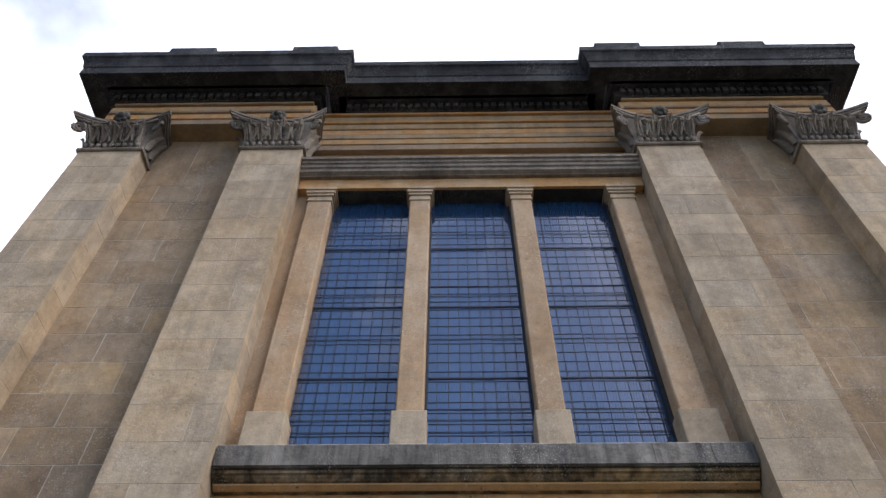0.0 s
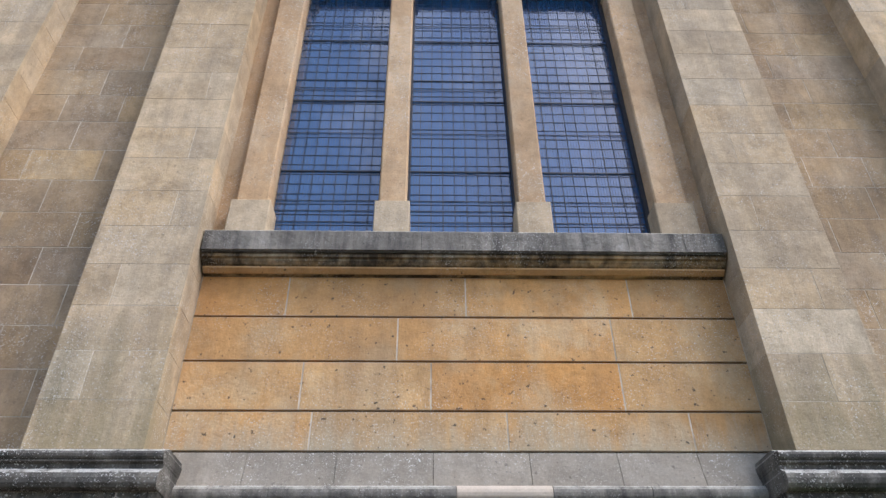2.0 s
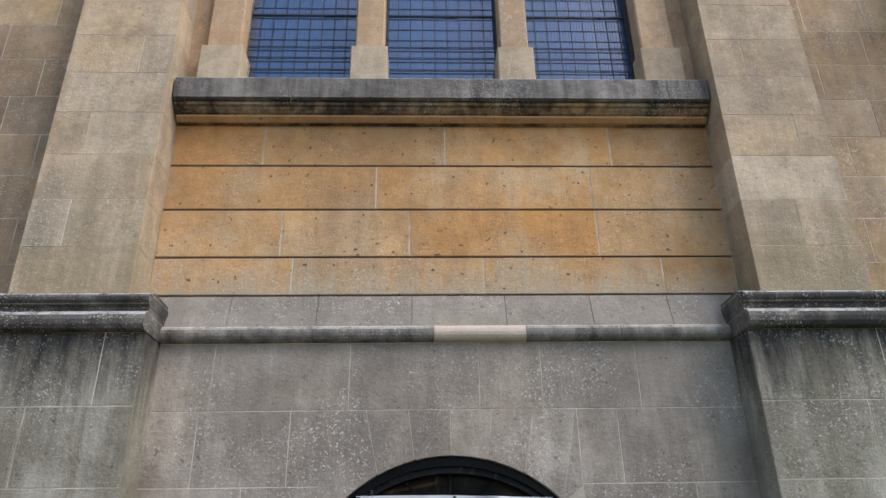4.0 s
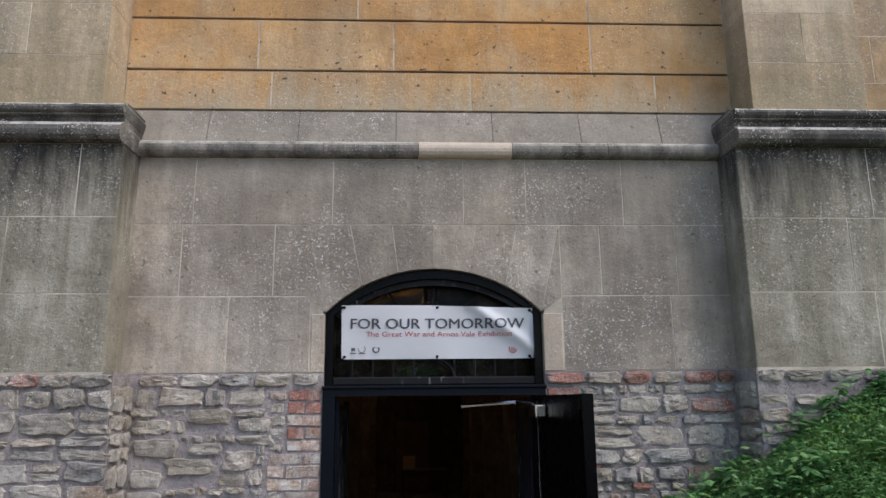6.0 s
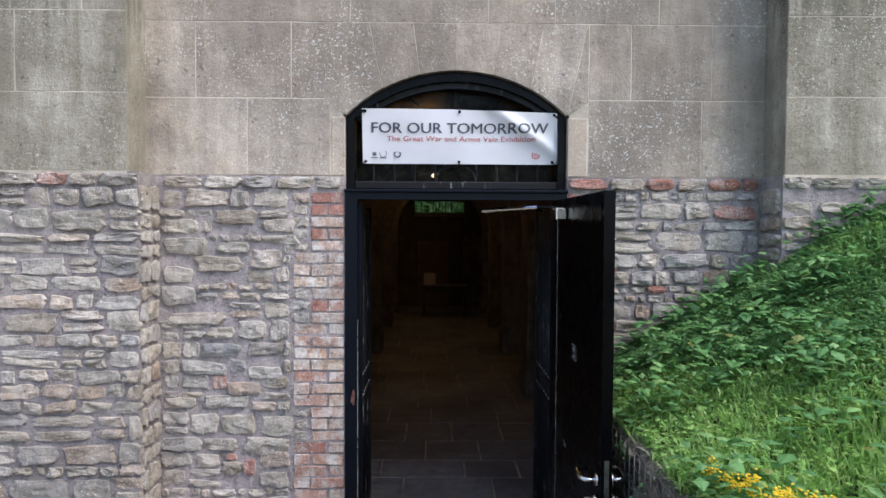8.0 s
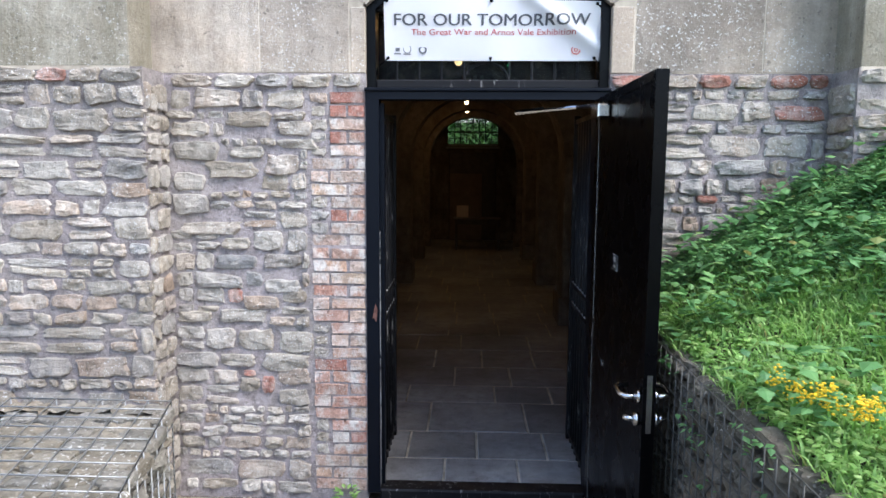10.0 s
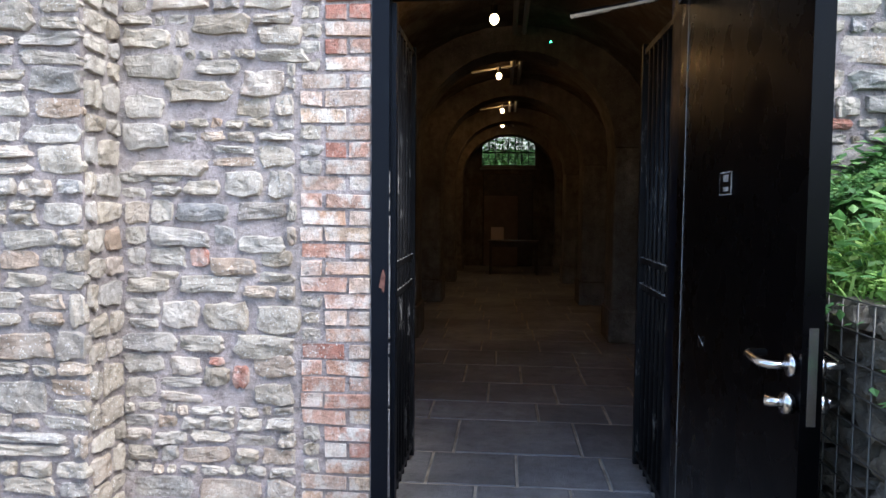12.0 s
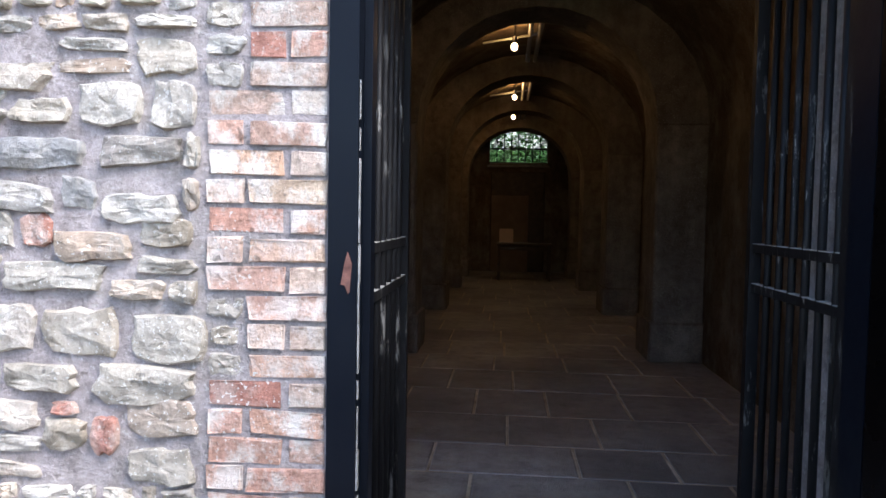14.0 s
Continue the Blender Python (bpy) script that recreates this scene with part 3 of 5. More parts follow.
# pilaster bays
BASE0, BASE1, CAP0, CAP1 = 3.875, 4.155, 10.28, 10.93
SHAFT = [4.155] + [4.49 + 0.3625 * j for j in range(16)] + [10.285]
for k in (-1, 1):
    x0, x1 = side(k, 1.915, 5.0)
    plinth = structure("wall_plinth_bay", Shape().box(x0 + 0.004, x1 - 0.004, 4.3618, 5.1, 2.47, BASE0), M_JOINT, "black-streaked grey plinth of a projecting bay", "wall")
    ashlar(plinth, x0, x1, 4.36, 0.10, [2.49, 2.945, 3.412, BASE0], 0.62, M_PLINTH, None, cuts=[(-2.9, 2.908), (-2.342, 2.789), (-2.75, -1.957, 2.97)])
    # return face of the plinth
    xr = XC + k * 1.915
    part("return_face", Shape().box(*sorted((xr, xr + k * 0.02)), 4.3635, 4.63, 2.49, BASE0 - 0.001), M_PLINTH, plinth)
    base = structure("trim_base_moulding", Shape(), M_DARK, "sooty double-torus base moulding of a pilaster bay", "trim")

    prof = [(0.0, BASE0)] + [(-0.035 - 0.055 * math.cos(a), BASE0 + 0.06 + 0.06 * math.sin(a)) for a in [math.pi * (j / 6 - 0.5) for j in range(7)]] \
        + [(-0.03, BASE0 + 0.125), (-0.012, BASE0 + 0.135), (-0.012, BASE0 + 0.165), (-0.045, BASE0 + 0.172), (-0.045, BASE0 + 0.182)] \
        + [(-0.03 - 0.035 * math.cos(a), BASE0 + 0.215 + 0.032 * math.sin(a)) for a in [math.pi * (j / 6 - 0.5) for j in range(7)]] + [(0.0, BASE0 + 0.255), (0.05, BASE1)]
    # the moulding turns the bay's inner corner with a mitre
    n = len(prof)
    s = Shape()
    xi, xo = XC + k * 1.915, XC + k * 5.0
    v = [(xo, 4.36 + o, z) for o, z in prof] + [(xi + k * o * 0.12, 4.36 + o, z) for o, z in prof] + [(xi + k * o * 0.12, 4.72, z) for o, z in prof]
    f = [(r * n + i, r * n + i + 1, (r + 1) * n + i + 1, (r + 1) * n + i) for r in (0, 1) for i in range(n - 1)]
    s.add(v, f)
    part("moulding_run", s, M_DARK, base)
    part("bay_core", Shape().box(*side(k, 1.99, 4.95), 4.42, 5.1, BASE0, BASE1 - 0.01), M_DARK, base)
    # recessed wall between the two shafts
    rec = structure("wall_between_pilasters", Shape().box(*side(k, 2.6, 4.6), W + 0.0718, 5.2, BASE1 - 0.02, 11.0), M_JOINT, "brownish limestone wall between two pilasters", "wall")
    ashlar(rec, *side(k, 2.84, 4.14), W + 0.07, 0.12, SHAFT[:-1] + [10.99], 0.66, M_BROWN, None)


def leaf_shape(w, h, bend, lobes=5):
    """A bent acanthus leaf with a lobed edge, standing on its base at the origin, facing -y."""
    s, rows = Shape(), 7
    v = []
    for r in range(rows):
        u = r / (rows - 1)
        half = w / 2 * (0.75 + 0.35 * math.sin(u * math.pi)) * (1 - 0.25 * u) * (1.0 if r % 2 else 0.82)
        z, y = h * (u if u < 0.8 else 0.8 + 0.25 * math.sin((u - 0.8) * 6)), -bend * u ** 2.2 - (0.02 if u > 0.85 else 0)
        for c in (-1, -0.5, 0, 0.5, 1):
            v.append((half * c, y + 0.03 * abs(c) - (0.02 if c == 0 else 0), z))
    f = [(r * 5 + c, r * 5 + c + 1, r * 5 + c + 6, r * 5 + c + 5) for r in range(rows - 1) for c in range(4)]
    return v, f


def pilaster(k, a, b, outer):
    x0, x1 = side(k, a, b)
    xm, hw = (x0 + x1) / 2, (x1 - x0) / 2
    p = thing("pilaster", "tall pale limestone pilaster with a carved Corinthian capital", "pilaster", "", "pilasters of the facade", pose(xm, 4.41, BASE1))
    zb = BASE1
    core = part("core", Shape().box(-hw + 0.002, hw - 0.002, 0.0, 0.72, 0, CAP0 - zb), M_JOINT, p)
    for i in range(len(SHAFT) - 1):
        z0, z1 = SHAFT[i] - zb + 0.0015, SHAFT[i + 1] - zb - 0.0015
        cut = rnd.choice([0.0, -0.12, 0.15]) if i % 2 else None
        spans = [(-hw, hw)] if cut is None else [(-hw, cut - 0.002), (cut + 0.002, hw)]
        for q0, q1 in spans:
            part("stone_block", Shape().bevelled(q0, q1, rnd.uniform(-0.0025, -0.001), 0.4 if not outer else 0.7, z0, z1, 0.0015), M_BATH, p)
    # capital
    c0, c1 = CAP0 - zb, CAP1 - zb
    part("astragal", Shape().bevelled(-hw - 0.035, hw + 0.035, -0.04, 0.3, c0 - 0.005, c0 + 0.045, 0.015), M_CAP, p)
    rows, s = 7, Shape()
    ring = []
    for r in range(rows):
        u = r / (rows - 1)
        e = 0.005 + 0.10 * u ** 3
        ring += [(-hw - e, 0.3, c0 + 0.04 + u * 0.5), (-hw - e, -e, c0 + 0.04 + u * 0.5), (hw + e, -e, c0 + 0.04 + u * 0.5), (hw + e, 0.3, c0 + 0.04 + u * 0.5)]
    s.add(ring, [(r * 4 + c, r * 4 + c + 1, r * 4 + c + 5, r * 4 + c + 4) for r in range(rows - 1) for c in range(3)])
    bell = part("capital_bell", s, M_CAP, p)
    # concave abacus with pointed horns
    def abacus(z0, z1, grow):
        e, pts = 0.24 + grow, []
        for j in range(11):
            q = -1 + 2 * j / 10
            pts.append(((hw + e) * q, -e + 0.17 * (1 - q * q)))
        pts += [(hw + e + 0.0, -e + 0.06)] + [(hw + e - 0.12 * math.sin(math.pi * j / 6 / 2 * 1.0), -e + 0.06 + (0.3 + e) * j / 6) for j in range(1, 7)]
        pts += [(-hw - e + 0.12, 0.36)] + [(-(hw + e - 0.12 * math.sin(math.pi * j / 6 / 2)), -e + 0.06 + (0.3 + e) * j / 6) for j in range(5, 0, -1)] + [(-hw - e, -e + 0.06)]
        n = len(pts)
        return [(x, y, z0) for x, y in pts] + [(x, y, z1) for x, y in pts], [(i, (i + 1) % n, n + (i + 1) % n, n + i) for i in range(n)] + [tuple(range(n)), tuple(range(n, 2 * n))]
    s = Shape()
    for z0, z1, g in ((c1 - 0.12, c1 - 0.085, -0.05), (c1 - 0.085, c1 - 0.045, -0.02), (c1 - 0.045, c1, 0.0)):
        s.add(*abacus(z0, z1, g))
    part("abacus", s, M_CAP, p)
    s = Shape()
    for j in range(9):
        s.ball((-hw + 0.06 + j * (2 * hw - 0.12) / 8, -0.035, c0 + 0.085), 0.042, (0.8, 0.7, 1.0), 8, 5)
    part("egg_row", s, M_CAP, p, smooth=True)
    for count, h, bend, z, y, w in ((5, 0.21, 0.13, 0.11, -0.05, 0.135), (4, 0.33, 0.15, 0.12, -0.03, 0.12)):
        for j in range(count):
            x = (-hw + 0.03) + (2 * hw - 0.06) * (j + 0.5) / count
            turn = Matrix.Rotation(0.25 * (2 * (j + 0.5) / count - 1), 4, "Y")
            leaf_part = Shape().add(*leaf_shape(w, h, bend), Matrix.Translation((x, y, c0 + z)) @ turn)
            for q in (-1, 1):           # curled side lobes
                leaf_part.tube([(x + q * w * 0.25, y - 0.02, c0 + z + 0.02), (x + q * w * 0.42, y - 0.05, c0 + z + h * 0.5), (x + q * w * 0.46, y - 0.10, c0 + z + h * 0.92), (x + q * w * 0.22, y - 0.15, c0 + z + h * 1.0)], [0.012, 0.017, 0.016, 0.008], 5)
            part("acanthus_leaf", leaf_part, M_CAP, p, smooth=False)
    for sgn in (-1, 1):       # leaves on the returns
        for j in range(2):
            m = Matrix.Translation((sgn * (hw + 0.04), 0.06 + 0.13 * j, c0 + 0.1)) @ Matrix.Rotation(sgn * math.pi / 2, 4, "Z")
            part("acanthus_leaf", Shape().add(*leaf_shape(0.13, 0.3, 0.1), m), M_CAP, p, smooth=True)
        # corner volute on a rising stalk
        s = Shape()
        pts = []
        for j in range(26):
            t, r = j / 25 * 2.2 * 2 * math.pi, 0.095 * (1 - j / 25) + 0.012
            d = r * math.cos(t + 1.6)
            pts.append((sgn * (hw + 0.13 + 0.71 * d), -0.13 - 0.71 * d * 0.6, c1 - 0.24 + r * math.sin(t + 1.6)))
        s.tube(pts, 0.024, 6)
        for q in (0.0, 0.07):
            s.tube([(sgn * (0.03 + q), -0.10, c0 + 0.30), (sgn * (0.06 + q), -0.12, c0 + 0.42 - q), (sgn * (0.16 + q), -0.15, c0 + 0.47 - q), (sgn * (0.25 + q), -0.16, c0 + 0.42 - q), (sgn * (0.24 + q), -0.15, c0 + 0.35 - q * 0.5)], 0.016, 6)
        s.tube([(sgn * 0.12, -0.06, c0 + 0.2), (sgn * 0.2, -0.1, c0 + 0.34), (sgn * (hw - 0.04), -0.14, c0 + 0.46), (sgn * (hw + 0.1), -0.17, c1 - 0.15)], [0.018, 0.017, 0.02, 0.022], 6)
        part("volute", s, M_CAP, p, smooth=True)
        s = Shape()
        pts = []
        for j in range(20):
            t, r = j / 19 * 1.8 * 2 * math.pi, 0.055 * (1 - j / 19) + 0.01
            pts.append((sgn * (0.075 + r * math.cos(t)), -0.13, c1 - 0.24 + r * math.sin(t)))
        part("helix", s.tube(pts, 0.016, 6), M_CAP, p, smooth=True)
    s = Shape().ball((0, -0.2, c1 - 0.07), 0.055, (1, 0.8, 1))
    for j in range(7):
        a = 2 * math.pi * j / 7
        s.ball((0.07 * math.cos(a), -0.17, c1 - 0.07 + 0.07 * math.sin(a)), 0.045, (1, 0.7, 1), 6, 4)
    part("rosette", s, M_DARK, p, "dark carved flower", smooth=True)
    return p


for k in (-1, 1):
    pilaster(k, 2.085, 2.86, False)
    pilaster(k, 4.12, 4.90, True)

# entablature: broken forward over each pair of pilasters
def entablature(x0, x1, yf, ends, label):
    e = structure("trim_entablature", Shape(), M_BATH, label, "entablature")
    steps = [(0.02, 11.00, 11.12), (0.0, 11.12, 11.24), (-0.03, 11.24, 11.29), (0.01, 11.29, 11.47), (-0.03, 11.47, 11.52)]
    if not ends:
        steps = [(0.05, 10.66, 10.78), (0.035, 10.78, 10.90), (0.02, 10.90, 11.00)] + steps
        x0, x1 = x0 - 0.385, x1 + 0.385
    for j, (o, z0, z1) in enumerate(steps):
        part("entablature_band", Shape().bevelled(x0 - (o if ends else 0), x1 + (o if ends else 0), yf + o, 5.2, z0, z1 - 0.0005, 0.006), M_OCHRE if j % 2 else M_BROWN, e)
    if not ends:
        x0, x1 = x0 + 0.385, x1 - 0.385
    pr = -0.1 if ends else 0
    part("dentil_bed", Shape().box(x0 + pr * 0.5, x1 - pr * 0.5, yf - 0.05, 5.2, 11.52, 11.68), M_SOOT, e)
    n = int((x1 - x0) / 0.105)
    for j in range(n):
        xa = x0 + (x1 - x0) * (j + 0.5) / n
        part("dentil", Shape().box(xa - 0.033, xa + 0.033, yf - 0.11, yf - 0.045, 11.54, 11.64), M_SOOT, e)
    pts = [(-0.16, 11.68), (-0.40, 11.68), (-0.40, 11.665), (-0.415, 11.665), (-0.415, 11.83), (-0.43, 11.85), (-0.435, 11.88), (-0.45, 11.95), (-0.475, 12.02), (-0.50, 12.05), (-0.50, 12.16), (-0.2, 12.2)]
    s = Shape()
    n = len(pts)
    d0 = 1 if ends else 0
    v = []
    if ends:
        v += [(x0 + o, 5.6, z) for o, z in pts] + [(x0 + o, yf + o, z) for o, z in pts] + [(x1 - o, yf + o, z) for o, z in pts] + [(x1 - o, 5.6, z) for o, z in pts]
    else:
        v += [(x0, yf + o, z) for o, z in pts] + [(x1, yf + o, z) for o, z in pts]
    rows = len(v) // n
    f = [(r * n + i, r * n + (i + 1) % n, (r + 1) * n + (i + 1) % n, (r + 1) * n + i) for r in range(rows - 1) for i in range(n)]
    s.add(v, f)
    part("cornice", s, M_SOOT, e, "soot-black projecting cornice")
    part("top_slab", Shape().box(x0 - 0.1, x1 + 0.1, yf - 0.2, 5.6, 11.68, 12.195), M_SOOT, e)
    return e


entablature(XC - 1.7, XC + 1.7, 4.60, False, "ochre entablature under a soot-black dentilled cornice")
for k in (-1, 1):
    x0, x1 = side(k, 2.09, 4.91)
    e = entablature(x0, x1, 4.41, True, "projecting entablature over two pilasters, soot-black cornice")
    for a, b in ((1.85, 2.5), (3.62, 4.28)):
        q0, q1 = side(k, a, b)
        tagged(new("parapet_block", Shape().bevelled(q0, q1, 3.97, 4.5, 12.19, 12.44, 0.015).mesh("parapet_block", M_SOOT)), "sooty stone block on top of the cornice", "parapet block", "blocks on the cornice")
structure("wall_building_core", Shape().box(XC - 4.85, XC + 4.85, 5.2, 5.6, 3.9, 12.1), M_BATH, "plain limestone mass behind the facade", "wall")

# tall window of three lights between four slim piers
PIERS = (-1.79, -0.603, 0.588, 1.785)
win = structure("window_1", Shape().box(XC - 1.9, XC + 1.9, GY + 0.035, 5.15, 6.06, LINT), M_LEAD, "tall leaded window of three lights with saddle bars", "window")
for i, c in enumerate(PIERS):
    wide = 0.02 if i in (0, 3) else 0
    p = thing("window_pier", "slim ochre stone pier between window lights, moulded cap", "pier", "", "piers of the window", pose(XC + c, W, 6.0))
    part("shaft", Shape().bevelled(-0.118 - wide, 0.118 + wide, 0.0, 0.33, 0.36, 3.47, 0.012), M_BUFF, p)
    part("base_block", Shape().bevelled(-0.148 - wide, 0.148 + wide, -0.04, 0.34, 0.03, 0.375, 0.008), M_BATH, p, "pale stone base block")
    s = Shape()
    for z0, z1, g in ((3.46, 3.50, 0.012), (3.50, 3.56, 0.002), (3.56, 3.60, 0.02), (3.60, 3.65, 0.034), (3.65, 3.70, 0.048)):
        s.bevelled(-0.118 - wide - g, 0.118 + wide + g, -g, 0.33, z0, z1 - 0.001, 0.006)
    part("cap_moulding", s, M_BATH, p)
BARS = [6.075, 6.92, 7.86, 8.80, LINT]
THIN = [6.33, 6.455, 6.57, 7.41, 8.02, 8.17, 9.06]
for i in range(3):
    a, b = XC + PIERS[i] + 0.118, XC + PIERS[i + 1] - 0.118
    # third light: right edge widened into a dark strip for the reveal's shade
    light = part("window_light", Shape().box(a, a + 0.02, GY - 0.045, GY + 0.035, 6.06, LINT).box(b - (0.06 if i == 2 else 0.02), b, GY - 0.045, GY + 0.035, 6.06, LINT), M_LEAD, win)
    edges_z = sorted(BARS + THIN)
    for z0, z1 in zip(edges_z[:-1], edges_z[1:]):
        for q in range(3):
            xa, xb = a + (b - a) * q / 3, a + (b - a) * (q + 1) / 3
            m = Matrix.Translation(((xa + xb) / 2, GY, (z0 + z1) / 2)) @ Matrix.Rotation(rnd.gauss(0, 0.005), 4, "X") @ Matrix.Rotation(rnd.gauss(0, 0.005), 4, "Z")
            part("pane", Shape().box(-(xb - xa) / 2, (xb - xa) / 2, -0.003, 0.003, -(z1 - z0) / 2, (z1 - z0) / 2, m), M_GLASS, light)
    for z in BARS[:-1]:
        part("saddle_bar", Shape().box(a, b, GY - 0.0155, GY - 0.011, z - 0.008, z + 0.008), M_LEAD, light)
    for z in THIN:
        part("saddle_bar", Shape().box(a, b, GY - 0.014, GY - 0.0112, z - 0.0042, z + 0.0042), M_LEAD, light)
    s = Shape()
    for j in range(1, 9):
        x = a + (b - a) * j / 9
        s.box(x - 0.003, x + 0.003, GY - 0.0105, GY - 0.0065, 6.06, LINT)
    z = 6.06
    while z < LINT:
        s.box(a, b, GY - 0.010, GY - 0.0068, z - 0.0024, z + 0.0024)
        z += 0.1175
    part("lead_lattice", s, M_LEAD, light)
    s = Shape()
    x = a
    while x < b:
        s.box(x - 0.0010, x + 0.0010, GY - 0.045, GY - 0.043, 6.06, LINT)
        x += 0.026
    part("wire_guard", s, M_LEAD, light, "fine wire mesh guard")

# ---- the doorway ----
def poly_arch(inset, n=16):
    """The opening's outline over the door head, drawn in by inset."""
    pts = [(XC + (HALF - inset) * (1 - 2 * j / n), arch_z((HALF - inset) * (1 - 2 * j / n)) - inset * 1.1) for j in range(n + 1)]
    return pts


HEAD = 2.385
door_frame = structure("door_1", Shape().box(XC - HALF, XC - HALF + 0.075, W - 0.015, W + 0.10, 0.0, HEAD - 0.0)
                       .box(XC + HALF - 0.075, XC + HALF, W - 0.015, W + 0.10, 0.0, HEAD)
                       .box(XC - HALF, XC + HALF, W - 0.017, W + 0.10, HEAD - 0.042, HEAD + 0.0), M_FRAME, "blue-black painted steel door frame, door standing open", "door frame")
part("head_cap", Shape().bevelled(XC - HALF - 0.005, XC + HALF + 0.005, W - 0.03, W + 0.1, HEAD + 0.001, HEAD + 0.022, 0.006), M_FRAME, door_frame)
part("threshold", Shape().bevelled(XC - HALF + 0.076, XC + HALF - 0.076, W - 0.03, W + 0.10, -0.05, 0.028, 0.01), M_IRON, door_frame, "scuffed black threshold")
part("doorstep", Shape().bevelled(XC - HALF - 0.0, XC + HALF + 0.02, W - 0.26, W - 0.032, -0.2, -0.035, 0.012), M_SLAB, door_frame, "dark stone doorstep")
part("stop_bead", Shape().box(XC - HALF + 0.076, XC - HALF + 0.098, W + 0.045, W + 0.1, 0.03, HEAD - 0.06), M_FRAME, door_frame)
s = Shape()
for j in range(9):
    a = 2 * math.pi * j / 9
    s.v.append((XC - HALF + 0.05 + (0.010 + 0.007 * (j % 2)) * math.cos(a), W - 0.0165, 1.10 + (0.028 + 0.018 * (j % 3)) * math.sin(a)))
s.f.append(tuple(range(9)))
part("rust_patch", s, M_RUST, door_frame, "patch of rust where paint has flaked")
s, z = Shape(), 0.05
while z < 1.5:
    h = rnd.uniform(0.03, 0.16)
    s.box(XC - HALF + 0.077, XC - HALF + 0.0785 + rnd.uniform(0, 0.003), W - 0.012 + rnd.uniform(0, 0.004), W + rnd.uniform(-0.004, 0.012), z, z + h)
    z += h + rnd.choice((0.0, 0.004, 0.02))
part("worn_edge", s, M_DUST, door_frame, "bare whitish edge of the old post")

# steel door leaf, opened square to the wall
leaf = thing("door_leaf", "black steel door leaf standing open, square to the wall", "door", "", "", pose(0.838, 4.60, 0.03))
LW, LH = 1.27, 2.30
body = part("leaf_body", Shape().box(-0.022, 0.022, -LW, 0, 0, LH), M_BLACK, leaf)
part("edge_strip", Shape().box(-0.025, 0.025, -LW - 0.008, -LW + 0.045, 0, LH + 0.012), M_BLACK, leaf)
part("top_strip", Shape().box(-0.028, 0.028, -LW, 0, LH - 0.03, LH + 0.01), M_BLACK, leaf)
lock = part("lock_plate", Shape().box(-0.011, 0.011, -LW - 0.012, -LW + 0.002, 0.88, 1.12), M_STEEL, leaf, "steel lock faceplate")
for dx in (-1, 1):
    s = Shape().tube([(dx * 0.03, -LW + 0.033, 1.02), (dx * 0.085, -LW + 0.033, 1.02), (dx * 0.10, -LW + 0.062, 1.02), (dx * 0.10, -LW + 0.145, 1.025), (dx * 0.09, -LW + 0.163, 1.025), (dx * 0.045, -LW + 0.165, 1.025)], 0.0105, 10)
    s.tube([(dx * 0.028, -LW + 0.033, 1.02), (dx * 0.04, -LW + 0.033, 1.02)], 0.028, 14)
    part("lever_handle", s, M_STEEL, leaf, "return-to-door steel lever", True)
    s = Shape().tube([(dx * 0.028, -LW + 0.033, 0.925), (dx * 0.05, -LW + 0.033, 0.925)], 0.027, 14).tube([(dx * 0.05, -LW + 0.033, 0.925), (dx * 0.085, -LW + 0.053, 0.925)], 0.013, 10)
    part("key_turn", s, M_STEEL, leaf, "steel thumb-turn", True)
sign = part("notice", Shape().box(-0.0265, -0.0245, -0.715, -0.595, 1.45, 1.525), M_DUST, leaf, "small worn notice")
part("notice_field", Shape().box(-0.0275, -0.027, -0.709, -0.601, 1.454, 1.521), M_BLACK, sign)
part("notice_mark", Shape().box(-0.0285, -0.028, -0.69, -0.64, 1.492, 1.515).box(-0.0285, -0.028, -0.69, -0.64, 1.462, 1.476), M_DUST, sign)
s = Shape()
for a, b in (((-0.40, 0.94), (-0.45, 0.915)), ((-0.45, 0.915), (-0.452, 0.925))):
    s.tube([(-0.0255, a[0], a[1]), (-0.0255, b[0], b[1])], 0.0018, 4)
part("scratch", s, M_DUST, leaf, "pale scratch in the paint")
part("seam", Shape().box(-0.0245, -0.0215, -0.117, -0.113, 0.0, LH - 0.03), M_ZINC, leaf, "thin bare metal seam")
closer = part("door_closer", Shape().bevelled(-0.085, -0.026, -0.42, -0.20, LH - 0.11, LH - 0.045, 0.006), M_STEEL, leaf, "silver door closer")
part("closer_arm", Shape().tube([(-0.055, -0.22, LH - 0.04), (-0.13, 0.0, LH - 0.03), (-0.46, 0.16, LH - 0.05)], 0.011, 6), M_STEEL, closer)
part("closer_shoe", Shape().tube([(-0.46, 0.16, LH - 0.05), (-0.30, 0.11, LH - 0.035)], 0.016, 6), M_STEEL, closer)
for z in (0.25, 1.15, 2.05):
    part("hinge", Shape().tube([(0.0, 0.012, z - 0.05), (0.0, 0.012, z + 0.05)], 0.011, 8), M_IRON, leaf)

